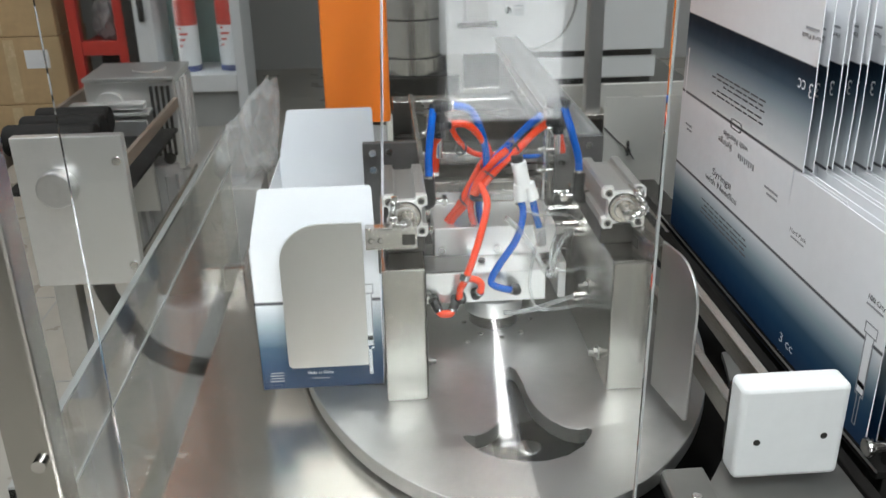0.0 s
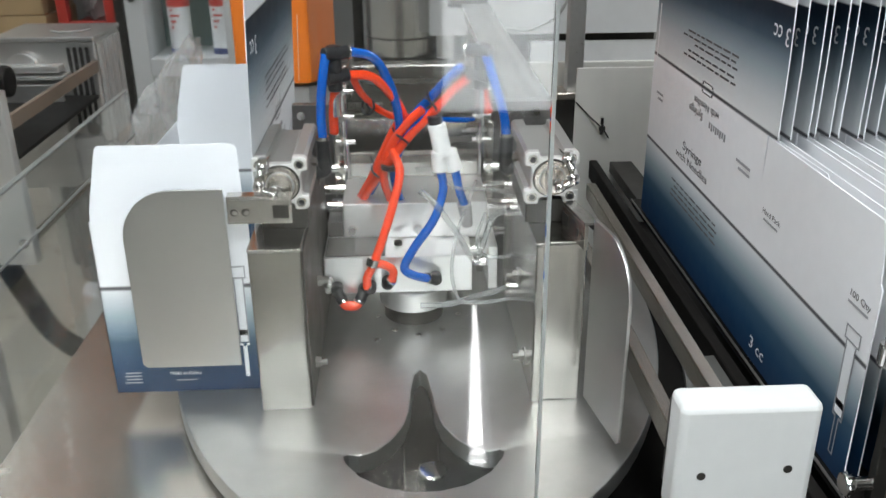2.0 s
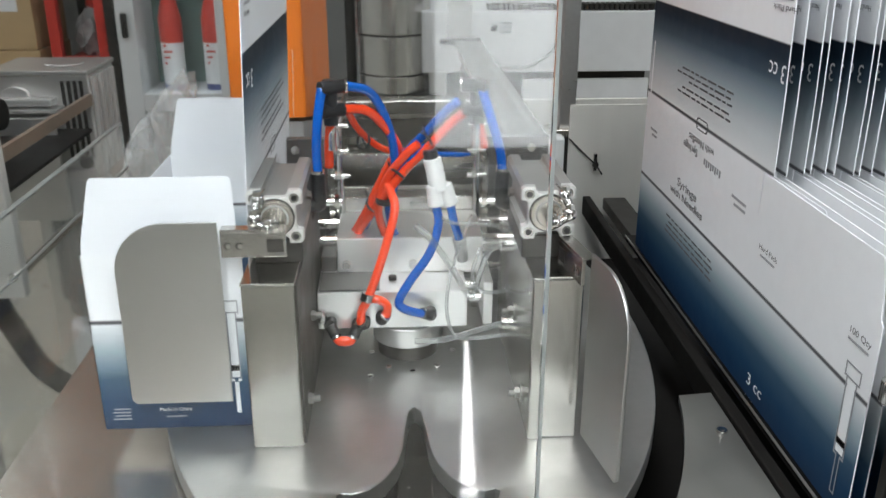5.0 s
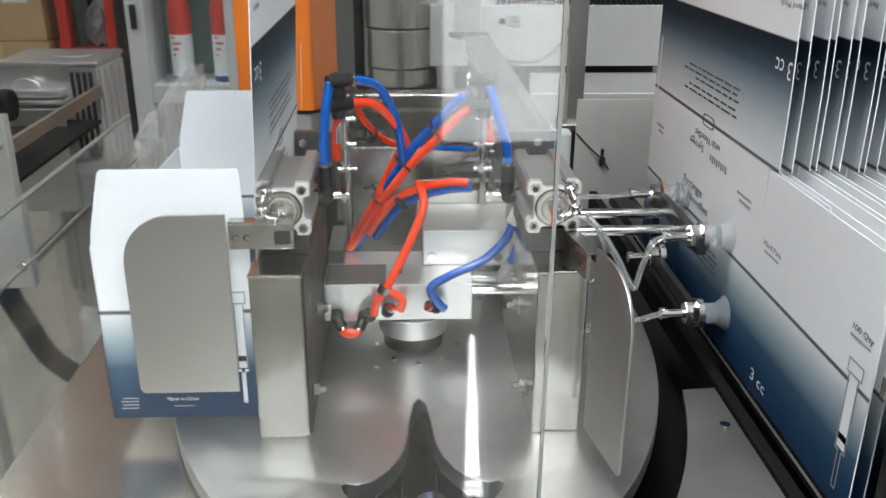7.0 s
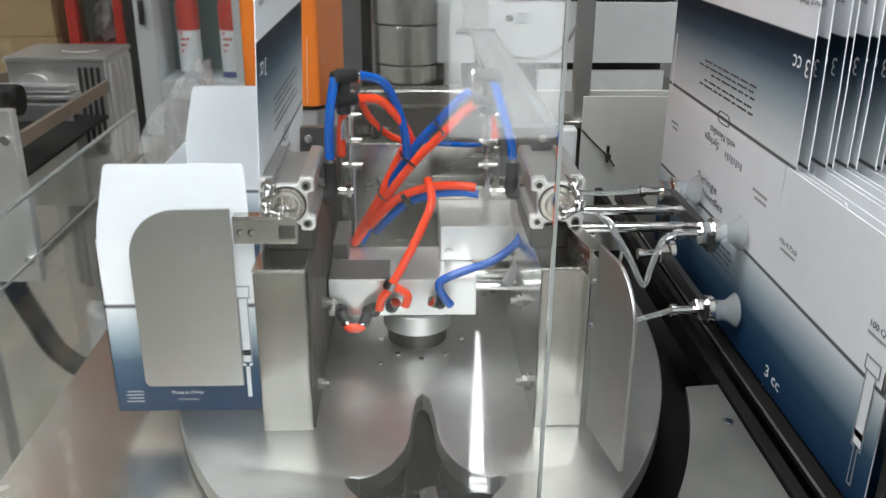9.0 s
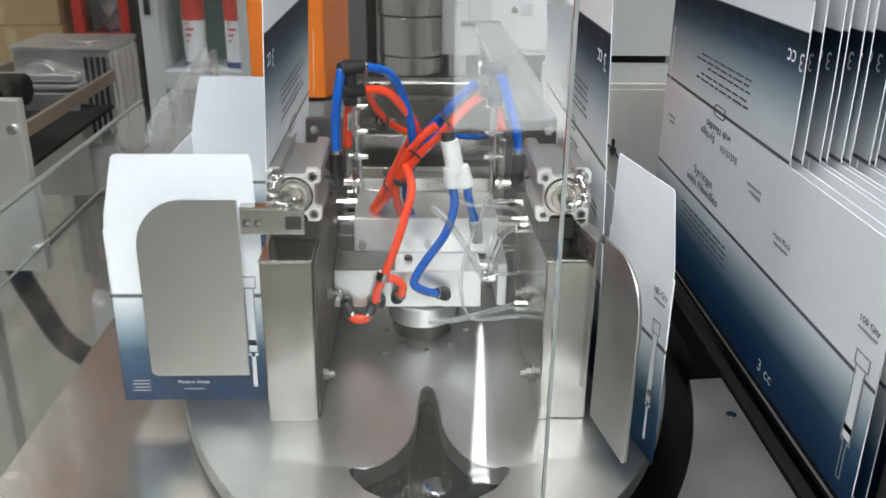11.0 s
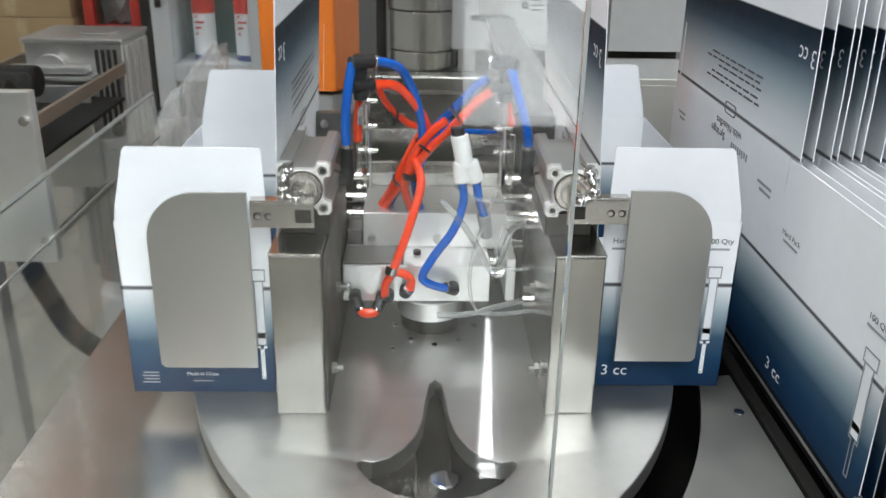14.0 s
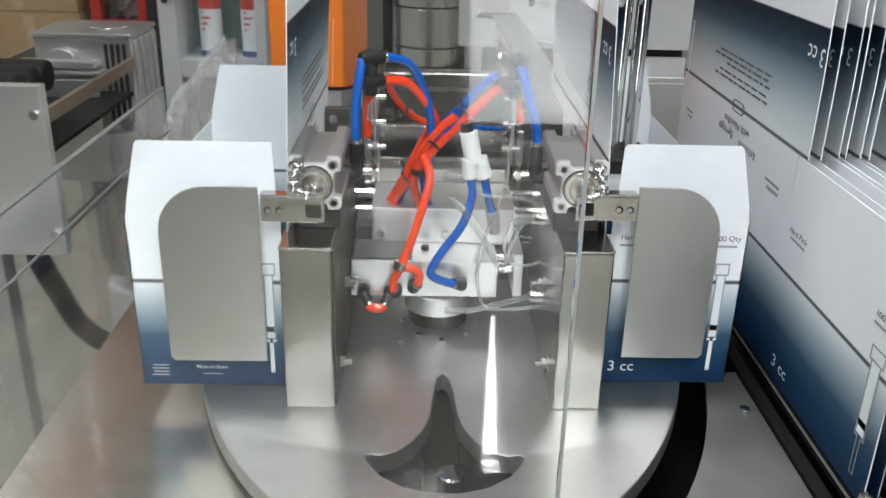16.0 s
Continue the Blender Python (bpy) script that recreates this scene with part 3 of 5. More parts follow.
def side_marks(parent, face, depth, stretch=1.0, nearer=0.0):
    """Bars of small print, the turned words and the line's loop on a tall side panel that looks along face * x."""
    x = face * 0.0006
    def bar(y0, y1, z0, z1, m, name="print"):
        part(name, bm_box(min(x, x + face * 0.0001), max(x, x + face * 0.0001), y0, y1, z0, z1), m, parent)
    rw = random.Random(8)

    def words(y0, y1, z, h):
        y = y0
        while y < y1 - 0.012:
            n = rw.uniform(0.010, 0.030)
            bar(y, min(y1, y + n), z, z + h, INK)
            y += n + 0.0045
    for k in range(5):
        words(0.098 + 0.006 * (k % 2), 0.288 - 0.016 * (k % 3), 0.2545 + 0.0066 * k + (0.003 if k > 1 else 0), 0.0024)
    for y0, y1, z0, z1 in ((0.166, 0.196, 0.2378, 0.2392), (0.166, 0.196, 0.2252, 0.2266), (0.1605, 0.163, 0.2290, 0.2355), (0.199, 0.2015, 0.2290, 0.2355), (0.1625, 0.1665, 0.2352, 0.2382), (0.1955, 0.1995, 0.2352, 0.2382), (0.1625, 0.1665, 0.2262, 0.2292), (0.1955, 0.1995, 0.2262, 0.2292)):
        bar(y0, y1, z0, z1, INK, "loop")
    rz = -90 if face < 0 else 90
    wide = 1 + (stretch - 1) * 0.45
    for txt, yy, zz, size in (("Syringe", 0.212, 0.198, 0.0135), ("with Needles", 0.178, 0.2115, 0.0125)):
        ob = lettering(txt, size, pose(face * 0.0008, yy, zz, 90, 0, rz) @ pose(0, 0, 0, 0, 0, 180), INK, parent)
        ob.scale = (wide, 1, 1)
    for k in range(8):
        bar(0.108 + 0.0072 * k, 0.1125 + 0.0072 * k, 0.190 + 0.0018 * (k % 2), 0.1985, INK_PALE, "trade_name")
    ob = lettering("3 cc", 0.024, pose(face * 0.0008, 0.036 + nearer, 0.326, 90, 0, rz) @ pose(0, 0, 0, 0, 0, 180), INK_WHITE, parent)
    ob.scale = (1.0, 1, 1)
    for y0, y1 in ((0.03, 0.07), (0.35, 0.38)):
        for k in range(2):
            bar(y0, y1 - 0.008 * k, 0.182 - 0.007 * k, 0.185 - 0.007 * k, INK_PALE)
    ob = lettering("Hard Pack", 0.0075, pose(face * 0.0008, 0.036 + nearer, 0.3825, 90, 0, rz) @ pose(0, 0, 0, 0, 0, 180), INK, parent)
    ob.scale = (stretch, 1, 1)
    bar(0.022 + nearer, 0.055 + nearer, 0.390, 0.3925, INK_PALE)
    # second block of words, the right way up, lower on the panel
    for txt, zz, size in (("Syringe", 0.146, 0.015), ("with Needles", 0.131, 0.0135)):
        ob = lettering(txt, size, pose(face * 0.0008, 0.21, zz, 90, 0, rz), INK, parent)
        ob.scale = (stretch, 1, 1)
    for k in range(4):
        words(0.10 + 0.006 * (k % 2), 0.29 - 0.012 * (k % 3), 0.070 + 0.0070 * k, 0.0024)
    bar(0.392, 0.396, 0.215, 0.300, INK_WHITE, "syringe_outline")


def tall_profile(depth, height):
    return [(0, 0), (depth, 0), (depth, height - 0.006), (depth - 0.006, height), (0.012, height), (0.006, height - 0.008), (0.003, CH + 0.02), (0, BH)]


def carton(x, y, z, w, depth, sgn, label):
    """Carton open at the top. Its tall side stands at its own x = 0 and its front runs sgn * x."""
    th = Thing("carton", (x, y, z), label, "carton", "cartons")
    e = th.ob
    tall = part("side_panel", bm_prism(tall_profile(depth, 0.44), 0, 0.0008 * sgn, "x"), PRINT_SIDE, e, "tall printed panel with its lid flap upright")
    cut_edges(tall, 0)
    tall.rotation_euler = (0, radians(-2.2 * sgn), 0)     # the upright lid leans a little towards the posts
    side_marks(tall, -sgn, depth)
    fr = part("front_panel", bm_prism([(0, 0), (sgn * w, 0), (sgn * w, BH), (0, BH)], 0, 0.0008, "y"), PRINT_FRONT, e, "white panel fading to navy blue at the foot")
    part("flap", bm_prism([(sgn * u, v) for u, v in short_flap(w)], 0.0, 0.0008, "y"), BOARD_IN, fr, "plain white dust flap")
    front_marks(fr, w, sgn, True)
    out = part("side_panel", bm_prism([(0, 0), (depth, 0), (depth, BH), (0, BH)], 0, -0.0008 * sgn, "x"), PRINT_FRONT, e)
    bk = part("back_panel", bm_prism([(0, 0), (sgn * w, 0), (sgn * w, BH), (0, BH)], 0, -0.0008, "y"), PRINT_FRONT, e)
    part("flap", bm_prism([(sgn * u, v) for u, v in short_flap(w)], 0.0, -0.0008, "y"), BOARD_IN, bk, "plain white dust flap")
    bottom = part("bottom", bm_box(*sorted((sgn * 0.001, sgn * (w - 0.001))), 0.001, depth - 0.001, 0.0005, 0.0015), BOARD_IN, e)
    out.location = (sgn * w, 0, 0)
    bk.location = (0, depth, 0)
    return th, fr, out, bk, bottom, tall


CW, CD = 0.142, 0.40
left_carton = carton(-0.0065, 0.930, TOP + 0.001, CW, 0.345, -1, "open white and navy carton held behind a steel flap")
right_carton = carton(0.3035, 0.943, TOP + 0.001, 0.130, CD, 1, "white and navy carton being squared up beside the post")

# flat blanks in the magazine
MX = 0.4885


def blank(x, marks, dy=0.0, dz=0.0):
    th = Thing("carton_blank", (x, 0.99 + dy, TOP + dz), "flat folded white and navy carton standing in the magazine", "carton blank", "blanks in the magazine")
    tall = part("side_panel", bm_prism([(0, 0), (0.41, 0), (0.41, 0.434), (0.404, 0.44), (-0.010, 0.44), (-0.016, 0.432), (-0.022, 0.30), (-0.022, 0.2305), (0, 0.2295)], 0, 0.0012, "x"), PRINT_SIDE, th.ob, "tall printed panel with its lid flap upright")
    fr = part("front_panel", bm_prism([(0, 0), (-0.238, 0), (-0.238, BH), (-0.234, BH + 0.004), (-0.228, 0.224), (-0.222, 0.2285), (-0.003, 0.2285), (0, BH)], 0, 0.0012, "x"), PRINT_FRONT, th.ob, "white panel fading to navy blue at the foot")
    cut_edges(tall, 0)
    cut_edges(fr, 0)
    if marks:
        side_marks(tall, -1, 0.41, 1.7, -0.036)
        x = -0.0006
        w = 0.238
        def bar(y0, y1, z0, z1, m, name="print"):
            part(name, bm_box(x - 0.0001, x, y0, y1, z0, z1), m, fr)
        sy = -0.213
        for a, b, c, d, m in ((-0.012, 0.012, 0.131, 0.1325, INK_PALE), (-0.012, 0.012, 0.1195, 0.121, INK_PALE), (-0.012, -0.0105, 0.121, 0.131, INK_PALE), (0.0105, 0.012, 0.121, 0.131, INK_PALE),
                              (-0.0085, -0.007, 0.052, 0.120, INK_PALE), (0.007, 0.0085, 0.052, 0.120, INK_PALE), (-0.0085, -0.0025, 0.0495, 0.0515, INK_PALE), (0.0025, 0.0085, 0.0495, 0.0515, INK_PALE),
                              (-0.0036, -0.0022, 0.016, 0.050, INK_PALE), (0.0022, 0.0036, 0.016, 0.050, INK_PALE), (-0.0036, 0.0036, 0.0148, 0.016, INK_PALE)):
            bar(sy + a, sy + b, c, d, m, "syringe_outline")
        bar(sy - 0.0062, sy + 0.0062, 0.053, 0.118, INK_WHITE, "syringe_barrel")
        bar(sy - 0.0062, sy + 0.0062, 0.060, 0.066, BLACK, "syringe_plunger")
        for txt, yy, zz, size, m in (("3 cc", -0.046, 0.019, 0.018, INK_WHITE), ("Hard Pack", -0.035, 0.158, 0.0078, INK), ("100 Qty", sy, 0.158, 0.0078, INK)):
            ob = lettering(txt, size, pose(-0.0009, yy, zz, 90, 0, -90), m, fr)
            ob.scale = (1.3, 1, 1)
        bar(-0.052, -0.018, 0.149, 0.1512, INK_PALE)
        bar(sy - 0.015, sy + 0.017, 0.149, 0.1512, INK_PALE)
    return th


rnd = random.Random(5)
blanks = [blank(MX, True)]
plain = blank(MX + 0.012, False)
blanks.append(plain)
for txt, zz in (("3 cc", 0.325),):
    ob = lettering(txt, 0.024, pose(-0.0009, 0.008, zz, 90, 0, -90) @ pose(0, 0, 0, 0, 0, 180), INK_WHITE, plain.ob.children[0])
    ob.scale = (1.0, 1, 1)
ob = lettering("Hard Pack", 0.0075, pose(-0.0009, 0.010, 0.3825, 90, 0, -90) @ pose(0, 0, 0, 0, 0, 180), INK, plain.ob.children[0])
ob.scale = (1.0, 1, 1)
part("print", bm_box(-0.0007, -0.0006, -0.004, 0.028, 0.390, 0.3925), INK_PALE, plain.ob.children[0])
xx = MX + 0.012
copies = []
for k in range(34):
    xx += rnd.choice((0.007, 0.013, 0.018, 0.020))
    copies.append(copy_thing(plain.ob, pose(xx, 0.99 + rnd.uniform(-0.006, 0.006), TOP + rnd.uniform(-0.003, 0.002))))

mag = Thing("magazine_tray", (0.7, 1.1, TAB), "dark steel tray that carries the standing blanks", "magazine tray")
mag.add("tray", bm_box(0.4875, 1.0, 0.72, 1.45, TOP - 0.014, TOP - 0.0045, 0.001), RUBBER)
mag.add("lip", bm_box(0.4860, 0.4872, 0.72, 1.45, TOP - 0.006, TOP - 0.0035), ALU, "thin bright edge strip")
mag.add("leg", bm_box(0.55, 0.58, 0.80, 0.83, 0.69, TOP - 0.0145), DARKSTEEL)
mag.add("leg", bm_box(0.90, 0.93, 1.30, 1.33, 0.69, TOP - 0.0145), DARKSTEEL)
guide = Thing("magazine_guide", (0.50, 0.735, TAB), "upright guide bar with a chrome clamp at the magazine mouth", "guide post")
guide.add("bar", bm_box(0.500, 0.512, 0.728, 0.738, TAB - 0.03, 0.972, 0.001), DARKSTEEL)
guide.add("rod", bm_cyl((0.503, 0.733, 0.972), (0.503, 0.733, 1.16), 0.0055, 16), CHROME)
guide.add("clamp", merge(bm_cyl((0.491, 0.726, 0.972), (0.491, 0.726, 0.990), 0.0105, 24, None, 0.002), bm_cyl((0.491, 0.726, 0.990), (0.491, 0.726, 0.996), 0.0075, 20, None, 0.002)), CHROME, "chrome clamp collar")
guide.add("clamp_screw", bm_cyl((0.500, 0.722, 0.981), (0.535, 0.722, 0.981), 0.0045, 14, None, 0.001), CHROME)
guide.add("bracket", bm_box(0.497, 0.560, 0.727, 0.731, 0.965, 0.985, 0.001), STEEL_H)
guide.add("hook", bm_tube([(0.502, 0.726, 0.903), (0.512, 0.722, 0.899), (0.520, 0.720, 0.902), (0.523, 0.720, 0.912)], 0.0045, 10), BLACK, "black hook")
guide.add("bolt", merge(bm_cyl((0.480, 0.734, 0.858), (0.512, 0.734, 0.858), 0.006, 12, None, 0.001), bm_cyl((0.478, 0.734, 0.858), (0.486, 0.734, 0.858), 0.010, 20, None, 0.002)), CHROME)
guide.add("side_plate", bm_box(0.513, 0.600, 0.729, 0.733, 0.80, 0.955, 0.001), BROWNRAIL, "brown-grey steel plate")

# ---------------------------------------------------------------- middle block
low = Thing("guide_block", (AX, 1.12, TOP), "milled aluminium guide block above the hub", "guide block")
low.add("body", bm_box(0.0465, 0.207, 1.052, 1.15, 0.884, 0.9265, 0.0012), MILLED)
low.add("step", bm_box(0.048, 0.065, 1.11, 1.19, 0.927, 0.945, 0.001), DARKGREY)
low.add("screw", bm_cyl((AX - 0.02, 1.085, 0.926), (AX - 0.02, 1.085, 0.931), 0.0045, 14), DARKSTEEL)
low.add("neck", bm_cyl((AX - 0.004, 1.085, TOP + 0.040), (AX - 0.004, 1.085, 0.8838), 0.024, 32), ALU)
low.add("screw", merge(bm_cyl((0.0515, 1.052, 0.903), (0.0515, 1.044, 0.903), 0.0055, 14, None, 0.001), bm_cyl((0.0515, 1.044, 0.903), (0.0515, 1.036, 0.901), 0.0035, 10)), CHROME)
for px, pz, dx, dz in ((0.060, 0.893, 0.006, -0.010), (0.089, 0.891, -0.005, -0.009), (0.096, 0.894, -0.003, 0.006), (0.115, 0.899, 0.004, 0.007), (0.167, 0.903, -0.008, 0.005)):
    low.add("fitting", merge(bm_cyl((px, 1.052, pz), (px, 1.040, pz), 0.0068, 16, None, 0.001), bm_cyl((px, 1.042, pz), (px + dx, 1.036, pz + dz), 0.0062, 16, None, 0.001)), BLACK, "black hose fitting")
    low.add("collet", bm_cyl((px + dx * 0.95, 1.0363, pz + dz * 0.95), (px + dx * 1.2, 1.0348, pz + dz * 1.2), 0.0058, 14), CHROME)
low.add("jumper", bm_tube([(0.066, 1.036, 0.883), (0.070, 1.034, 0.8785), (0.080, 1.034, 0.8785), (0.084, 1.036, 0.882)], 0.0055, 10), RED, "short orange hose")
low.add("column", bm_cyl((0.05, 1.145, TOP), (0.05, 1.145, 0.882), 0.010, 16), CHROME)
low.add("column", bm_cyl((0.19, 1.145, TOP), (0.19, 1.145, 0.882), 0.010, 16), CHROME)

# thin added sheet: the block top's dark reflection put into colour
low.add("cover", bm_box(0.048, 0.113, 1.0535, 1.104, 0.927, 0.929, 0.0006), DARKGREY, "thin dark sheet that darkens the top face of the block")

slide = Thing("slide_block", (0.145, 1.16, 0.9265), "milled aluminium slide block that carries the suction rods", "slide block")
slide.add("body", bm_box(0.066, 0.228, 1.105, 1.20, 0.927, 0.968, 0.0012), MILLED)
slide.add("cover", bm_box(0.060, 0.232, 1.202, 1.25, 0.950, 0.985, 0.0012), STEEL_H)
slide.add("foot", bm_box(0.090, 0.230, 1.153, 1.20, 0.905, 0.9265, 0.001), ALU)
for px in (0.076, 0.150):
    slide.add("screw", bm_cyl((px, 1.105, 0.938), (px, 1.098, 0.938), 0.005, 8), CHROME)
slide.add("knob", merge(bm_cyl((0.228, 1.13, 0.948), (0.240, 1.13, 0.948), 0.007, 6), bm_cyl((0.228, 1.13, 0.948), (0.247, 1.13, 0.948), 0.004, 12)), CHROME)
slide.add("clear_loop", bm_tube([(0.168, 1.065, 1.014), (0.190, 1.05, 1.004), (0.225, 1.06, 0.998), (0.250, 1.07, 0.985), (0.262, 1.06, 0.955), (0.25, 1.05, 0.928), (0.222, 1.045, 0.928), (0.212, 1.05, 0.945), (0.222, 1.07, 0.968)], 0.0019, 8), CLEARTUBE, "looped clear air tube")
slide.add("clear_loop", bm_tube([(0.214, 1.09, 0.998), (0.200, 1.06, 0.978), (0.188, 1.045, 0.945), (0.184, 1.04, 0.910), (0.192, 1.03, 0.884), (0.215, 1.03, 0.880), (0.250, 1.03, 0.884)], 0.0019, 8), CLEARTUBE, "looped clear air tube")

endp = Thing("end_plate", (0.235, 1.07, 0.90), "aluminium end plate on chrome guide rods", "end plate")
endp.add("plate", bm_box(0.2255, 0.236, 1.064, 1.15, 0.880, 0.93, 0.001), MILLED)
endp.add("guide_rod", bm_cyl((0.12, 1.085, 0.905), (0.2255, 1.085, 0.905), 0.0065, 20), CHROME)
endp.add("guide_rod", bm_cyl((0.12, 1.12, 0.905), (0.2255, 1.12, 0.905), 0.0065, 20), CHROME)

suct = Thing("suction_frame", (0.45, 1.18, 0.95), "chrome rods with milky suction cups on a dark bar", "suction frame")
suct.add("rod", bm_cyl((0.18, 1.125, 0.958), (0.447, 1.125, 0.958), 0.0062, 20, None, 0.001), CHROME)
suct.add("rod", bm_cyl((0.18, 1.185, 0.958), (0.447, 1.185, 0.958), 0.0062, 20, None, 0.001), CHROME)
suct.add("cross_bar", bm_box(0.446, 0.456, 1.050, 1.240, 0.956, 0.976, 0.001), BLACK, "black cross bar")
suct.add("lower_bar", bm_box(0.447, 0.455, 1.040, 1.235, 0.880, 0.896, 0.001), BLACK, "black lower bar")
suct.add("drop_bar", bm_box(0.447, 0.455, 1.220, 1.235, 0.8965, 0.9555, 0.001), BLACK, "black drop bar")
for yy, zz in ((1.066, 0.972), (1.052, 0.886), (1.222, 0.970), (1.205, 0.892)):
    hold = suct.add("cup_holder", merge(bm_cyl((0.440, yy, zz), (0.452, yy, zz), 0.0135, 6, None, 0.001), bm_cyl((0.452, yy, zz), (0.460, yy, zz), 0.017, 24, None, 0.001), bm_cyl((0.418, yy, zz), (0.440, yy, zz), 0.005, 14), bm_cyl((0.414, yy, zz), (0.420, yy, zz), 0.0072, 14)), CHROME, "chrome nut and nipple")
    if (yy, zz) == (1.205, 0.892):
        continue
    suct.add("suction_cup", merge(bm_cyl((0.460, yy, zz), (0.474, yy, zz), 0.0115, 24), bm_cyl((0.474, yy, zz), (0.486, yy, zz), 0.010, 24, 0.0195)), SILICONE, "milky silicone suction cup")
suct.add("air_tube", bm_tube([(0.414, 1.066, 0.972), (0.400, 1.064, 0.964), (0.390, 1.06, 0.938), (0.384, 1.056, 0.918), (0.377, 1.053, 0.921), (0.362, 1.05, 0.950), (0.340, 1.045, 0.985), (0.322, 1.04, 1.005)], 0.0034, 8), CLEARTUBE)
suct.add("air_tube", bm_tube([(0.414, 1.052, 0.886), (0.39, 1.046, 0.882), (0.35, 1.036, 0.876), (0.32, 1.03, 0.878)], 0.0034, 8), CLEARTUBE)
suct.add("air_tube", bm_tube([(0.414, 1.222, 0.970), (0.37, 1.205, 0.973), (0.32, 1.18, 0.982)], 0.0034, 8), CLEARTUBE)

# back plates of the block
bp = Thing("back_frame", (AX, 1.3, TAB), "stainless plates behind the slide block", "machine frame")
bp.add("upright_plate", bm_box(0.052, 0.060, 1.20, 1.60, TAB, 1.034, 0.001), STEEL_V)
bp.add("upright_plate", bm_box(0.236, 0.244, 1.20, 1.60, TAB, 1.034, 0.001), STEEL_V)
bp.add("rear_plate", bm_box(0.0605, 0.2355, 1.30, 1.308, TAB, 1.012, 0.001), STEEL_H)
bp.add("top_plate", bm_box(0.022, 0.32, 1.60, 1.64, TAB, 1.02, 0.0015), STEEL_H)
bp.add("wing_plate", bm_box(-0.026, 0.0515, 1.24, 1.252, TAB, 1.048, 0.001), DARKGREY)
bp.add("wing_plate", bm_box(0.2445, 0.322, 1.24, 1.252, TAB, 1.048, 0.001), DARKGREY)
for px in (-0.012, 0.012, 0.262, 0.300):
    for pz in (1.035, 1.01):
        screw(bp, (px, 1.24, pz), (0, -1, 0), 0.0055, 0.005)
for px in (0.068, 0.228):
    for pz in (1.075, 1.045, 1.015):
        bp.add("nipple", merge(bm_cyl((px - 0.011, 1.19, pz), (px + 0.011, 1.19, pz), 0.003, 10), bm_cyl((px - 0.006, 1.19, pz), (px, 1.19, pz), 0.0055, 6)), TURNED)
    bp.add("rod", bm_cyl((px, 1.195, TAB), (px, 1.195, 1.10), 0.004, 12), CHROME)

# long clear cover strip over the transfer rail behind the post
cov = Thing("rail_cover", (0.29, 1.6, 1.048), "long frosted cover strip over the transfer rail", "rail cover")
cv = cov.add("strip", bm_box(0.262, 0.318, 1.235, 2.06, 1.0485, 1.0515), FROST, "frosted clear strip")
cov.add("rail", bm_box(0.268, 0.276, 1.26, 2.05, 1.02, 1.048, 0.001), ALU)
cov.add("rail", bm_box(0.304, 0.312, 1.26, 2.05, 1.02, 1.048, 0.001), ALU)
cov.add("stay", bm_box(0.268, 0.312, 1.98, 1.99, TAB, 1.0195, 0.001), STEEL_V)

# hoses
TR = 0.0047


def manifold(x, y, z, sgn):
    th = Thing("hose_manifold", (x, y, z), "black push-in hose manifold with four ports", "hose fitting", "hose manifolds")
    th.add("body", merge(bm_cyl((x, y, z - 0.034), (x, y, z + 0.010), 0.0072, 16, None, 0.001), bm_cyl((x - sgn * 0.009, y - 0.01, z + 0.003), (x + sgn * 0.014, y + 0.006, z + 0.003), 0.0068, 16, None, 0.001), bm_cyl((x - sgn * 0.008, y - 0.008, z - 0.020), (x + sgn * 0.012, y + 0.006, z - 0.020), 0.0068, 16, None, 0.001)), BLACK)
    th.add("collet", bm_cyl((x + sgn * 0.013, y + 0.0055, z + 0.003), (x + sgn * 0.016, y + 0.006, z + 0.003), 0.007, 14), CHROME)
    th.add("stem", bm_cyl((x, y + 0.004, z - 0.060), (x, y + 0.004, z - 0.033), 0.004, 10), CHROME)
    return th


def hose(pts, material, label, r=TR):
    ob = solid("air_hose", bm_tube(pts, r, 12, 10), material, label, "hose", "", "air hoses")
    return ob


ML, MR = (0.071, 1.035, 1.146), (0.213, 1.035, 1.146)
manifold(*ML, 1)
manifold(*MR, -1)
hose([(0.057, 1.02, 1.070), (0.057, 1.018, 1.095), (0.060, 1.018, 1.125), (0.064, 1.026, 1.149)], BLUE, "blue air hose from the cylinder to the manifold")
hose([(0.066, 1.05, 1.066), (0.067, 1.045, 1.09), (0.070, 1.038, 1.112), (0.073, 1.036, 1.126)], RED, "short orange air hose below the manifold")
hose([(0.237, 1.02, 1.070), (0.234, 1.018, 1.09), (0.225, 1.018, 1.12), (0.217, 1.026, 1.146)], BLUE, "blue air hose from the cylinder to the manifold")
hose([(0.222, 1.05, 1.085), (0.218, 1.045, 1.10), (0.214, 1.038, 1.118), (0.212, 1.036, 1.126)], RED, "short orange air hose below the manifold")
hose([(0.086, 1.041, 1.149), (0.108, 1.05, 1.141), (0.122, 1.06, 1.116), (0.130, 1.07, 1.085), (0.132, 1.08, 1.055), (0.128, 1.09, 1.035), (0.112, 1.11, 1.005), (0.100, 1.13, 0.980), (0.090, 1.15, 0.955), (0.078, 1.155, 0.930)], BLUE, "blue air hose arching down into the bundle")
hose([(0.082, 1.041, 1.126), (0.104, 1.05, 1.123), (0.120, 1.06, 1.107), (0.133, 1.075, 1.085), (0.138, 1.09, 1.065)], RED, "orange air hose arching into the bundle")
hose([(0.084, 1.06, 1.125), (0.095, 1.07, 1.100), (0.112, 1.09, 1.078), (0.130, 1.10, 1.068), (0.150, 1.11, 1.066)], RED, "thin red air hose under the manifold", 0.0036)
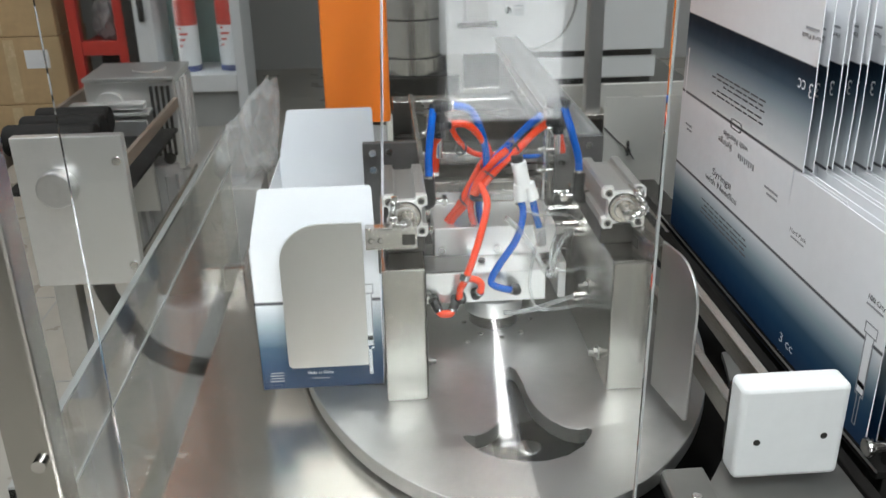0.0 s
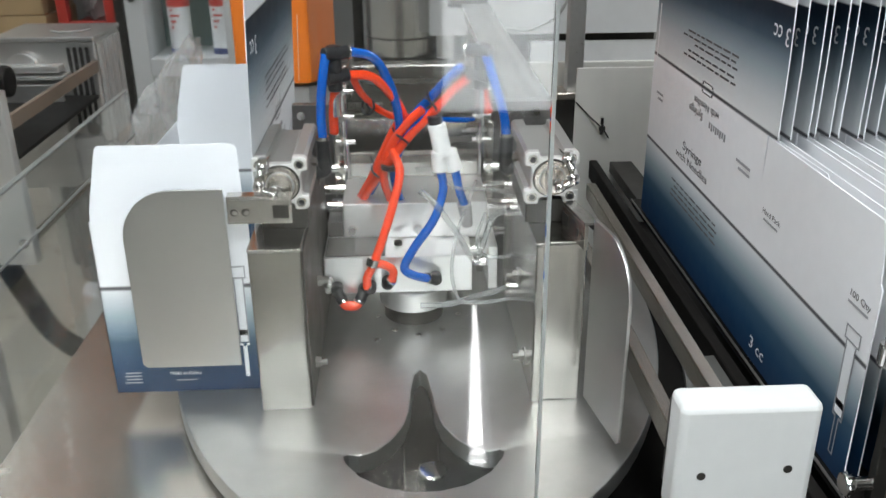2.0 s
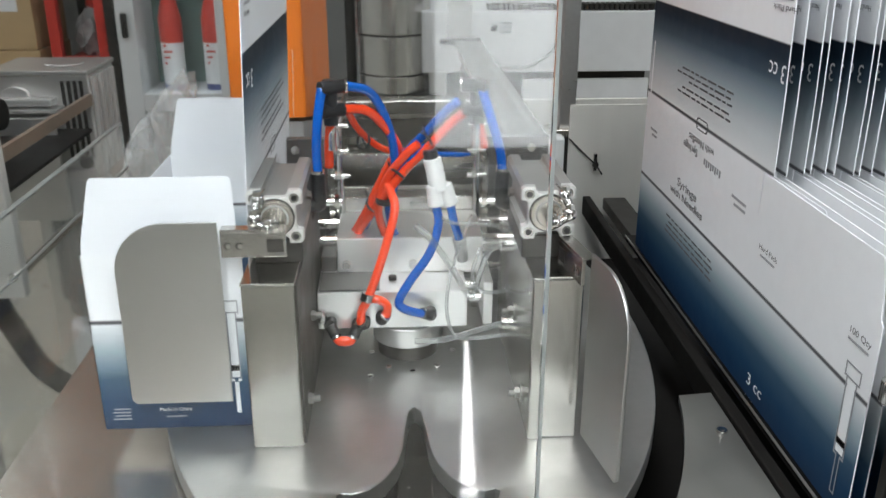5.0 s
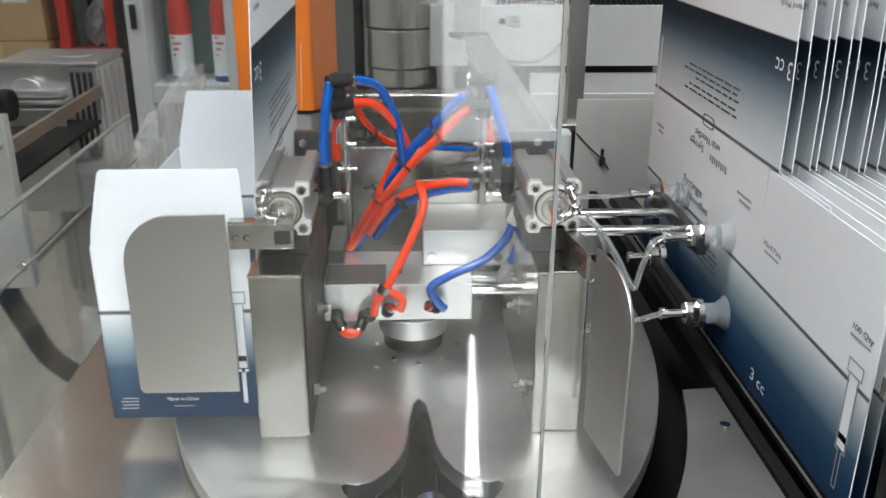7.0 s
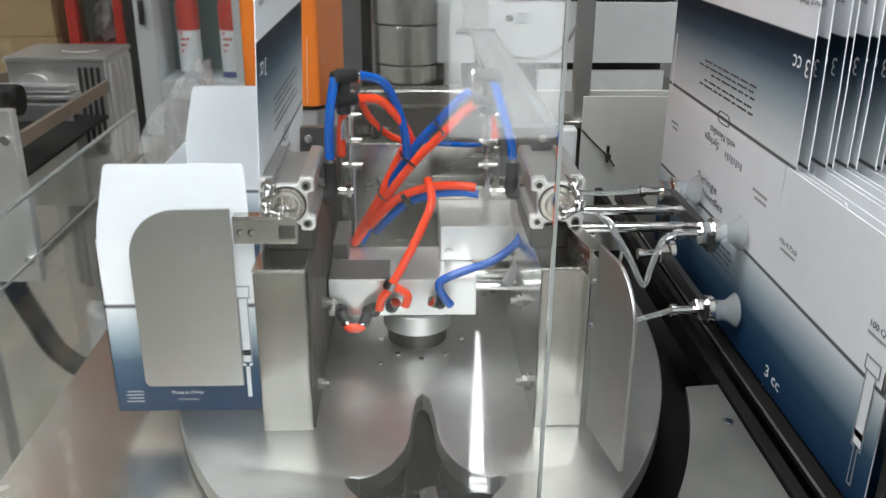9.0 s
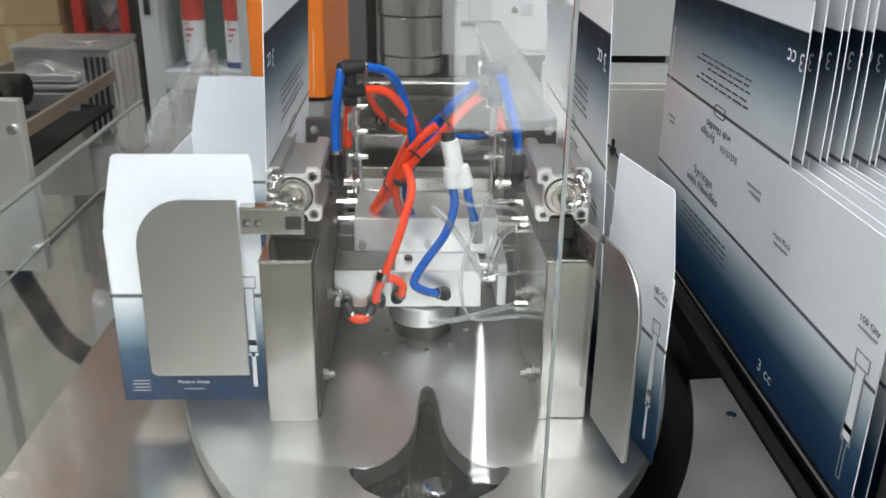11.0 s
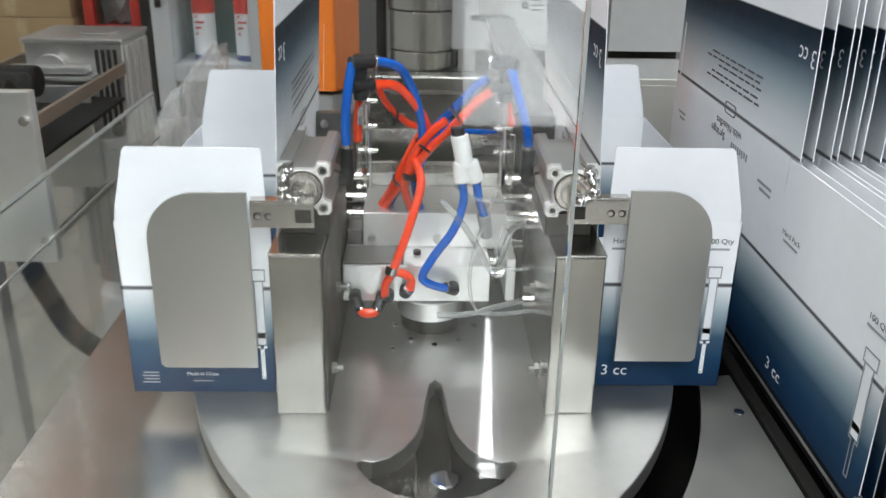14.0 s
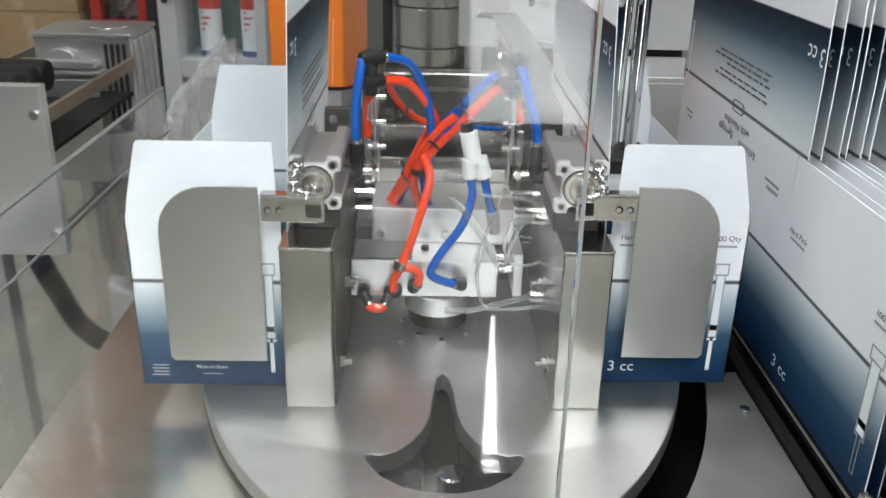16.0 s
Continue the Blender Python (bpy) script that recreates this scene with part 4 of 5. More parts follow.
hose([(0.195, 1.05, 1.131), (0.182, 1.06, 1.117), (0.165, 1.07, 1.096), (0.145, 1.08, 1.072), (0.125, 1.09, 1.040), (0.108, 1.11, 1.008), (0.096, 1.13, 0.980), (0.086, 1.15, 0.955), (0.078, 1.155, 0.930)], BLUE, "blue air hose crossing the block")
hose([(0.204, 1.055, 1.120), (0.188, 1.06, 1.106), (0.168, 1.065, 1.083), (0.146, 1.072, 1.059), (0.124, 1.08, 1.030), (0.106, 1.10, 1.000), (0.092, 1.12, 0.974), (0.082, 1.14, 0.950), (0.070, 1.15, 0.930)], RED, "orange air hose crossing the block")
hose([(0.136, 1.09, 1.070), (0.126, 1.095, 1.055), (0.114, 1.10, 1.030), (0.101, 1.11, 1.000), (0.088, 1.13, 0.972), (0.078, 1.15, 0.950), (0.070, 1.15, 0.930)], RED, "orange air hose in the bundle")
for c, d in (((0.100, 1.08, 1.085), (0.010, 0.01, -0.004)), ((0.165, 1.066, 1.089), (0.01, 0.004, 0.007)), ((0.134, 1.076, 1.05), (0.01, 0.006, 0.012)), ((0.108, 1.10, 1.008), (0.008, -0.006, 0.012))):
    c, d = Vector(c), Vector(d).normalized()
    s = d.orthogonal().normalized()
    ring = [c + 0.0088 * (math.cos(a) * s + math.sin(a) * d.cross(s)) for a in [k * math.pi / 6 for k in range(13)]]
    tie = Thing("cable_tie", c, "black cable tie round the hose bundle", "cable tie", "cable ties")
    tie.add("band", bm_tube(ring, 0.0013, 6, 1, True), BLACK)
    tie.add("tail", bm_tube([ring[3], ring[3] + Vector((-0.004, -0.006, 0.012))], 0.0011, 6, 1, True), BLACK)
hose([(0.150, 1.11, 1.066), (0.17, 1.11, 1.062), (0.20, 1.12, 1.058), (0.215, 1.15, 1.050)], BLUE, "thin blue air hose behind the connector", 0.003)

red_low = Thing("air_hose", (0.100, 1.045, 0.895), "orange air hose that forks to two fittings", "hose", "air hoses")
red_low.add("tube", bm_tube([(0.124, 1.078, 1.038), (0.131, 1.06, 1.018), (0.122, 1.045, 0.985), (0.110, 1.037, 0.950), (0.100, 1.033, 0.925), (0.094, 1.034, 0.912), (0.093, 1.036, 0.898)], TR, 12, 10), RED)
red_low.add("tube", bm_tube([(0.101, 1.034, 0.928), (0.113, 1.034, 0.925), (0.121, 1.035, 0.918), (0.120, 1.036, 0.906)], TR, 12, 10), RED)
red_low.add("clip", bm_cyl((0.099, 1.033, 0.925), (0.102, 1.034, 0.933), 0.0072, 14), CHROME)
blue_low = Thing("air_hose", (0.160, 1.045, 0.890), "blue air hose hanging from a white forked connector", "hose", "air hoses")
blue_low.add("tube", bm_tube([(0.174, 1.060, 1.020), (0.176, 1.055, 1.000), (0.166, 1.045, 0.972), (0.146, 1.038, 0.945), (0.134, 1.034, 0.925), (0.136, 1.033, 0.917), (0.147, 1.034, 0.911), (0.160, 1.036, 0.907)], TR, 12, 10), BLUE)
blue_low.add("tube", bm_tube([(0.189, 1.062, 1.020), (0.193, 1.06, 1.000), (0.199, 1.065, 0.980)], TR, 12, 8), BLUE)
blue_low.add("connector", merge(bm_cyl((0.174, 1.06, 1.020), (0.172, 1.06, 1.042), 0.0085, 16, None, 0.001), bm_cyl((0.189, 1.062, 1.020), (0.182, 1.062, 1.042), 0.0085, 16, None, 0.001), bm_cyl((0.170, 1.062, 1.070), (0.177, 1.06, 1.036), 0.0095, 16, None, 0.001)), WHITEPART, "white forked connector")
blue_low.add("collet", bm_cyl((0.169, 1.062, 1.070), (0.168, 1.062, 1.079), 0.0075, 14), BLACK)
blue_low.add("end_fitting", bm_cyl((0.199, 1.065, 0.981), (0.203, 1.068, 0.955), 0.0078, 14, 0.006), GREYPAINT, "grey end fitting")

link = Thing("air_hose", (0.112, 1.095, 0.998), "blue and orange air hoses leading to the forked connector", "hose", "air hoses")
link.add("tube", bm_tube([(0.090, 1.125, 0.962), (0.108, 1.10, 0.990), (0.125, 1.09, 1.008), (0.155, 1.08, 1.022), (0.185, 1.07, 1.027), (0.205, 1.066, 1.026)], TR, 12, 8), RED, "orange tube")
link.add("tube", bm_tube([(0.097, 1.13, 0.954), (0.114, 1.105, 0.980), (0.132, 1.095, 0.999), (0.160, 1.082, 1.013), (0.188, 1.072, 1.019), (0.208, 1.068, 1.018)], TR, 12, 8), BLUE, "blue tube")
link.add("clip", bm_cyl((0.130, 1.083, 1.004), (0.134, 1.083, 1.007), 0.0095, 12), BLACK)

spb = Thing("spacer_block", (0.297, 0.70, TAB), "grey plastic spacer block on the table edge", "spacer")
spb.add("block", bm_box(0.272, 0.318, 0.655, 0.748, TAB, 0.836, 0.003), DULL)
screw(spb, (0.295, 0.70, 0.836), (0, 0, 1), 0.005, 0.003)

# ---------------------------------------------------------------- pusher block and press block
push = Thing("pusher_block", (0.391, 0.72, TOP), "white plastic pusher block on two long steel bars", "pusher")
push.add("block", bm_box(0.337, 0.445, 0.72, 0.752, 0.838, 0.944, 0.006, 3), HDPE)
for px, pz in ((0.357, 0.882), (0.424, 0.886)):
    push.add("screw", merge(bm_cyl((px, 0.7195, pz), (px, 0.7215, pz), 0.0035, 14)), DARKSTEEL)
push.add("bar", bm_box(0.342, 0.354, 0.752, 1.30, 0.876, 0.900, 0.001), STEEL)
push.add("bar", bm_box(0.382, 0.394, 0.752, 1.30, 0.896, 0.918, 0.001), STEEL)
push.add("backing", bm_box(0.34, 0.442, 0.752, 0.760, 0.850, 0.930, 0.001), DARKSTEEL)

press = Thing("press_block", (0.365, 1.06, 1.14), "white plastic press block on chrome rods", "press")
press.add("block", bm_box(0.313, 0.417, 1.01, 1.14, 1.140, 1.170, 0.006, 3), HDPE)
press.add("mount", bm_box(0.320, 0.372, 1.03, 1.10, 1.1705, 1.186, 0.002), BLACK, "black mount")
for px in (0.334, 0.352):
    press.add("rod", bm_cyl((px, 1.065, 1.186), (px, 1.065, 2.28), 0.0075, 20), CHROME)

loader = Thing("loading_head", (-0.085, 1.09, 1.0), "white loading block with black air fittings on a chrome mast", "loader")
loader.add("block", bm_box(-0.122, -0.044, 1.03, 1.13, 1.0, 1.037, 0.004, 3), HDPE)
loader.add("top_plate", bm_box(-0.120, -0.046, 1.033, 1.147, 1.0375, 1.050, 0.001), ALU)
for k, (px, py) in enumerate(((-0.115, 1.05), (-0.085, 1.05), (-0.055, 1.05), (-0.115, 1.10), (-0.085, 1.10), (-0.055, 1.10), (-0.10, 1.13), (-0.07, 1.13))):
    f = loader.add("fitting", merge(bm_cyl((px, py, 1.05), (px, py, 1.066), 0.0065, 14), bm_tube([(px, py, 1.064), (px, py, 1.076), (px + 0.012, py - 0.006, 1.082)], 0.0062, 12, 5)), (BLACK, SILICONE, CHROME)[k % 3], "push-in elbow")
    loader.add("nipple", bm_cyl((px, py, 0.985), (px, py, 1.0), 0.0045, 12), CHROME)
for k, (a, b2, h) in enumerate((((-0.103, 1.05), (-0.073, 1.05), 1.115), ((-0.073, 1.10), (-0.043, 1.10), 1.125), ((-0.10, 1.10), (-0.06, 1.05), 1.11))):
    loader.add("air_tube", bm_tube([(a[0], a[1], 1.08), (a[0] + 0.004, a[1], h - 0.012), ((a[0] + b2[0]) / 2, (a[1] + b2[1]) / 2, h), (b2[0], b2[1], h - 0.015), (b2[0], b2[1], 1.08)], 0.0048, 10), BLACK if k else CLEARTUBE)
loader.add("silencer", merge(bm_cyl((-0.088, 1.12, 1.05), (-0.082, 1.12, 1.135), 0.0085, 14, None, 0.002), bm_cyl((-0.084, 1.12, 1.11), (-0.083, 1.12, 1.138), 0.0095, 14, None, 0.003)), BLACK, "black silencer")
loader.add("mast", bm_cyl((-0.118, 1.14, 1.05), (-0.118, 1.14, 2.34), 0.0085, 18), CHROME, "chrome mast")
for k in range(22):
    loader.add("ring", merge(bm_cyl((-0.118, 1.14, 1.08 + 0.03 * k), (-0.118, 1.14, 1.084 + 0.03 * k), 0.0098, 14), bm_cyl((-0.101, 1.14, 1.08 + 0.03 * k), (-0.101, 1.14, 1.084 + 0.03 * k), 0.0072, 14)), DARKSTEEL)
loader.add("mast", bm_cyl((-0.101, 1.14, 1.05), (-0.101, 1.14, 2.34), 0.006, 14), CHROME, "chrome mast")
loader.add("carriage", bm_box(-0.15, -0.03, 1.16, 1.2395, 1.74, 2.34, 0.003), ALU)
loader.add("carriage_arm", bm_box(-0.126, -0.054, 1.131, 1.1595, 1.80, 1.83, 0.002), ALU)

for nm, hx, hy, hw in (("press_actuator", 0.345, 1.065, 0.06), ("loader_rail", -0.5, 1.30, 0.72)):
    ac = Thing(nm, (hx, hy, CEIL), "grey actuator housing hung from the ceiling above the cartons", "actuator")
    ac.add("housing", bm_box(hx - hw, hx + hw, hy - 0.06, hy + 0.06, 1.95, 2.15, 0.004), ALU)
    ac.add("hanger", bm_box(hx - hw, hx + hw, hy + 0.062, hy + 0.10, 1.95, CEIL - 0.001, 0.003), GREYPAINT)

# ---------------------------------------------------------------- acrylic guards
guard = Thing("acrylic_guard", (0, 0.665, TAB), "clear acrylic guard pane with polished edges", "guard", "acrylic guards")
g1 = guard.add("pane", bm_box(-0.2285, 0.2195, 0.662, 0.668, TAB + 0.001, 1.60), ACRYL)
g1.visible_shadow = False
guard.add("polished_edge", bm_box(0.2198, 0.2218, 0.662, 0.668, TAB + 0.001, 1.60), MILKY, "frosted pane edge")
for gz in (0.86, 1.40):
    guard.add("clamp", bm_box(-0.2280, -0.214, 0.655, 0.6615, gz, gz + 0.03, 0.001), CHROME)
sg = Thing("acrylic_guard", (-0.250, 1.0, TAB), "low clear acrylic side guard along the table edge", "guard", "acrylic guards")
g2 = sg.add("pane", bm_box(-0.253, -0.247, 0.52, 1.42, 0.790, 1.0278), ACRYL)
g2.visible_shadow = False
sg.add("polished_edge", bm_box(-0.253, -0.247, 0.52, 1.42, 1.0280, 1.0300), EDGE, "frosted pane edge")
sg.add("bonded_strip", bm_box(-0.2468, -0.2455, 0.52, 1.42, 0.9650, 0.9675), EDGE, "bonded clear strip")
sg.add("bracket", bm_box(-0.2465, -0.214, 1.255, 1.275, TAB, TAB + 0.04, 0.002), CHROME)

# ---------------------------------------------------------------- beside the machine
conv = Thing("conveyor", (-0.5, 1.6, 0), "grey belt conveyor end with black rollers", "conveyor")
conv.add("end_box", bm_box(-0.612, -0.439, 1.38, 1.40, 0.780, 1.036, 0.002), MILLED, "plain stainless end box")
conv.add("knob", merge(bm_cyl((-0.546, 1.38, 0.955), (-0.546, 1.352, 0.955), 0.031, 36, None, 0.004)), ALU, "round turned knob")
for zz in (0.995, 0.815):
    conv.add("screw", bm_cyl((-0.451, 1.38, zz), (-0.451, 1.374, zz), 0.007, 16, None, 0.001), CHROME)
conv.add("rail", bm_box(-0.446, -0.438, 1.40, 1.79, 0.979, 1.0, 0.001), BROWNRAIL)
conv.add("rail", bm_box(-0.66, -0.652, 1.40, 2.05, 0.965, 1.0, 0.001), BROWNRAIL)
conv.add("rail", bm_box(-0.445, -0.440, 1.40, 1.9, 0.810, 0.825, 0.001), STEEL)
for k in range(3):
    yy = 1.46 + 0.075 * k
    conv.add("roller", bm_cyl((-0.65, yy, 1.010 - 0.004 * k), (-0.50 - 0.01 * k, yy, 1.010 - 0.004 * k), 0.026, 20, None, 0.006), RUBBER, "black rubber roller")
# black plate stands in for the shade of the cavity between the rails
conv.add("inner_tray", bm_box(-0.648, -0.4465, 1.41, 1.79, 0.93, 0.936), RUBBER, "black plate put in for the dark cavity between the rails")
conv.add("guide_plate", bm_box(-0.60, -0.456, 1.765, 1.7965, 1.006, 1.018, 0.002), MILLED, "bright guide plate")
conv.add("guide_plate", bm_box(-0.60, -0.445, 1.755, 1.7965, 0.996, 1.002, 0.001), ALU)
conv.add("grip", bm_prism([(-0.527 + 0.026 * math.cos(a), 1.0185 + 0.018 * math.sin(a)) for a in [math.pi * k / 14 for k in range(15)]], 1.785, 1.7965, "y", 0.001), MILLED, "half-round grip plate")
conv.add("inner_plate", bm_box(-0.55, -0.447, 1.74, 1.75, 0.80, 0.99, 0.001), ALU)
conv.add("motor_head", bm_box(-0.576, -0.398, 1.80, 1.95, 0.87, 1.055, 0.003), ALU, "ribbed grey drive housing")
for k in range(4):
    conv.add("rib", bm_box(-0.3975, -0.391, 1.81 + 0.035 * k, 1.828 + 0.035 * k, 0.875, 1.05, 0.001), GREYPAINT)
    conv.add("slot", bm_box(-0.448 + 0.011 * k, -0.442 + 0.011 * k, 1.797, 1.7995, 0.90, 1.045), DARKSTEEL)
conv.add("cap", bm_cyl((-0.425, 1.80, 0.895), (-0.425, 1.79, 0.895), 0.012, 18, None, 0.002), DARKSTEEL)
conv.add("top_plate", bm_box(-0.578, -0.396, 1.795, 1.955, 1.0555, 1.064, 0.002), ALU)
conv.add("top_disc", bm_cyl((-0.46, 1.87, 1.064), (-0.46, 1.87, 1.068), 0.035, 30, None, 0.003), ALU)
gm = conv.add("gear_motor", bm_cyl((-0.50, 1.82, 0.565), (-0.50, 1.82, 0.86), 0.05, 30, None, 0.003), GREYPAINT, "grey finned gear motor")
for k in range(14):
    a = 2 * math.pi * k / 14
    conv.add("fin", bm_box(-0.004, 0.004, 0.0, 0.012, 0.60, 0.84), GREYPAINT, "", gm).matrix_basis = pose(0, 0, 0)
for ch in [c for c in gm.children]:
    k = gm.children.index(ch)
    ch.data.transform(Matrix.Translation(conv.at))
    ch.data.transform(Matrix.Translation(Vector((-0.50, 1.82, 0)) - conv.at) @ pose(0, 0, 0, 0, 0, 360 / 14 * k) @ Matrix.Translation((0, 0.048, 0)))
conv.add("drum", bm_cyl((-0.49, 1.85, -0.052), (-0.49, 1.85, 0.53), 0.075, 30, None, 0.01), WHITEPAINT, "white drum")
conv.add("leg", bm_box(-0.64, -0.60, 1.50, 1.54, -0.052, 0.965, 0.002), ALU)
conv.add("leg", bm_box(-0.64, -0.60, 1.95, 1.99, -0.052, 0.965, 0.002), ALU)
conv.add("cable_hose", bm_tube([(-0.575, 1.55, 0.775), (-0.578, 1.58, 0.69), (-0.565, 1.60, 0.62), (-0.53, 1.60, 0.545), (-0.47, 1.60, 0.50), (-0.40, 1.62, 0.47), (-0.30, 1.66, 0.45)], 0.019, 14), RUBBER, "black ribbed hose")

for ob in conv.ob.children:
    if ob.name.split(".")[0] in ("motor_head", "rib", "slot", "cap", "top_plate", "top_disc", "guide_plate", "grip", "inner_plate"):
        ob.location += Vector((-0.046, 0, -0.024))
conv.ob.matrix_basis = Matrix.Translation((-0.390, 1.345, 0.799)) @ Matrix.Scale(0.96, 4) @ Matrix.Translation((0.439, -1.38, -0.78)) @ Matrix.Translation(conv.at)

fr = Thing("guard_frame", (-0.2, 0.45, 0), "brushed steel door upright of the guard frame", "guard frame")
fr.add("upright", bm_box(-0.208, -0.182, 0.44, 0.462, 0, 1.9, 0.002), STEEL_V)
fr.add("bolt", bm_cyl((-0.190, 0.44, 1.105), (-0.190, 0.436, 1.105), 0.004, 12), CHROME)

bag = Thing("plastic_bag", (-0.29, 1.62, 0.85), "crumpled clear plastic bag hanging by the conveyor", "plastic bag")
for bx, bz, rx, rz, lean, ear in ((-0.300, 0.925, 0.036, 0.070, 0.25, 0.0), (-0.250, 0.985, 0.036, 0.080, 0.20, 0.55)):
    bm = bmesh.new()
    bmesh.ops.create_icosphere(bm, subdivisions=5, radius=1.0)
    for v in bm.verts:
        q = v.co + Vector((bx * 20, 0, 0))
        n = noise.noise_vector(q * 1.6) * 0.30 + noise.noise_vector(q * 4.5) * 0.16
        fold = abs(noise.noise(Vector((q.x * 3.2 + q.z, q.y * 3.2, q.z * 0.9)))) * 0.5
        c = v.co * (0.85 + fold) + n
        up = max(0, c.z)
        v.co = Vector((bx + c.x * rx * (1 - 0.3 * up) + up * rx * (lean + ear * up), 1.60 + c.y * 0.035 * (1 - 0.5 * min(1, up)), bz + c.z * rz * (1 + 0.25 * ear * max(0, c.x))))
    bag.add("film", bm, BAG)
bag.ob.location.x += 0.028
bag.add("stand", bm_box(-0.33, -0.25, 1.56, 1.66, 0.0, 0.88, 0.003), GREYPAINT)

# ---------------------------------------------------------------- background
ped = Thing("rear_machine", (0.5, 3.8, 0), "rear machine cabinet in stainless steel with a chain on top", "machine")
ped.add("body", bm_box(0.207, 1.125, 3.60, 4.1, 0.767, 0.995, 0.003), LIGHTGREY, "plain light grey housing")
ped.add("lower_body", bm_box(-0.12, 1.3, 3.72, 4.2, 0.046, 0.60, 0.003), STEEL_V)
# dark block paints the shade in the gap below the housing
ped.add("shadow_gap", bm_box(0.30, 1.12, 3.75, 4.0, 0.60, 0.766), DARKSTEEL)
ped.add("white_panel", bm_box(0.60, 1.10, 3.62, 3.64, 0.650, 0.735, 0.002), WHITEPAINT, "white panel")
ped.add("label", bm_box(0.455, 0.555, 3.597, 3.5995, 0.905, 0.965), WHITEPAINT, "white warning label with a hand sign")
for k in range(3):
    ped.add("label_mark", bm_box(0.505, 0.548, 3.5955, 3.5968, 0.915 + 0.017 * k, 0.923 + 0.017 * k), INK)
ped.add("label_mark", bm_cyl((0.48, 3.5955, 0.935), (0.48, 3.5968, 0.935), 0.014, 16), BLACK)
for k in range(34):
    ped.add("chain_link", bm_box(0.46 + 0.0195 * k, 0.474 + 0.0195 * k, 3.62, 3.70, 0.996, 1.02, 0.002), DARKSTEEL)
ped.add("cable", bm_tube([(0.75, 3.58, 1.02), (0.74, 3.57, 0.93), (0.69, 3.57, 0.84), (0.60, 3.57, 0.79), (0.50, 3.57, 0.795)], 0.006, 8), GREYPAINT)
ped.add("bracket", bm_box(0.30, 0.39, 3.50, 3.60, 0.90, 1.03, 0.003), ALU)
ped.add("handle", bm_cyl((0.27, 3.49, 0.90), (0.42, 3.49, 0.90), 0.012, 12), DARKSTEEL)
ped.add("hinge_plate", bm_box(0.235, 0.30, 3.62, 3.64, 0.58, 0.766, 0.002), ALU)

ped.ob.location += Vector((0.038, 0, -0.046))

mot = Thing("servo_column", (0.055, 3.75, 0), "turned stainless column with grooves on a dark base", "column")
for z0, z1, r, m in ((0.68, 0.748, 0.128, TURNED), (0.748, 0.753, 0.126, DARKSTEEL), (0.753, 0.900, 0.130, TURNED), (0.900, 0.907, 0.128, DARKSTEEL), (0.907, 1.9, 0.134, TURNED)):
    mot.add("ring", bm_cyl((0.055, 3.75, z0), (0.055, 3.75, z1), r * 1.1, 48, None, 0.003), m)
mot.add("foot", bm_box(-0.13, 0.24, 3.6, 3.9, 0.601, 0.68, 0.004), DARKSTEEL)
mot.add("pipe", bm_cyl((-0.11, 3.7, 0.68), (-0.11, 3.7, 1.9), 0.02, 16), DARKSTEEL)

mot.ob.location += Vector((0.080, 0, -0.046))

up1 = Thing("frame_upright", (0.51, 2.2, 0), "grey steel frame upright of the machine guard", "frame post")
up1.add("bar", bm_box(0.519, 0.556, 2.2, 2.24, TAB, 1.9, 0.002), ALU)
up1.add("foot", bm_box(0.495, 0.575, 2.18, 2.26, TAB - 0.003, TAB + 0.012, 0.002), STEEL)
up2 = Thing("guide_rod", (0.515, 1.5, TAB), "thin steel upright with a clamp knob", "guide rod")
up2.add("bar", bm_box(0.522, 0.534, 1.41, 1.42, TAB, 1.35, 0.001), STEEL_V)
up2.add("knob", bm_cyl((0.528, 1.40, 0.956), (0.504, 1.40, 0.956), 0.012, 18, None, 0.002), CHROME)
up2.add("base_bar", bm_box(0.51, 0.55, 1.38, 1.70, TAB - 0.02, TAB, 0.001), DARKSTEEL)
bpn = Thing("steel_partition", (0.8, 2.35, 0), "plain stainless partition behind the machine", "partition")
bpn.add("sheet", bm_box(0.365, 1.4, 2.34, 2.35, 0.0, 0.87, 0.002), SATIN)
side = Thing("side_panel_sheet", (0.55, 1.72, 0), "brushed steel side sheet behind the magazine", "steel panel")
side.add("sheet", bm_prism([(0.445, 0.69), (0.640, 0.69), (0.640, 0.985), (0.445, 0.985)], 1.72, 1.724, "y", 0.001), SATIN)
side.add("folded_edge", bm_box(0.608, 0.640, 1.700, 1.7198, 0.80, 0.984, 0.002), STEEL_V)
side.add("support", bm_box(0.50, 0.53, 1.7245, 1.75, 0.0, 0.98, 0.002), DARKSTEEL)
side.add("wing_nut", merge(bm_cyl((0.492, 1.72, 0.880), (0.492, 1.700, 0.880), 0.006, 12), bm_box(0.489, 0.495, 1.702, 1.712, 0.868, 0.900, 0.001)), CHROME)
side.add("wire", bm_tube([(0.445, 1.716, 0.925), (0.470, 1.712, 0.900), (0.492, 1.704, 0.880), (0.505, 1.70, 0.862)], 0.0016, 6), DARKSTEEL)
screw(bpn, (0.60, 2.34, 0.70), (0, -1, 0), 0.012, 0.006)

pil = Thing("orange_pillar", (-0.04, 1.58, TAB), "orange painted steel pillar on a grey foot", "pillar")
pil.add("shaft", bm_prism([(1.35, 1.05), (1.80, 0.958), (1.80, CEIL), (1.35, CEIL)], -0.082, 0.017, "x", 0.004), ORANGE)
pil.add("foot", bm_prism([(1.36, TAB), (1.79, TAB), (1.79, 0.9545), (1.36, 1.0425)], -0.076, 0.011, "x", 0.002), GREYPAINT)


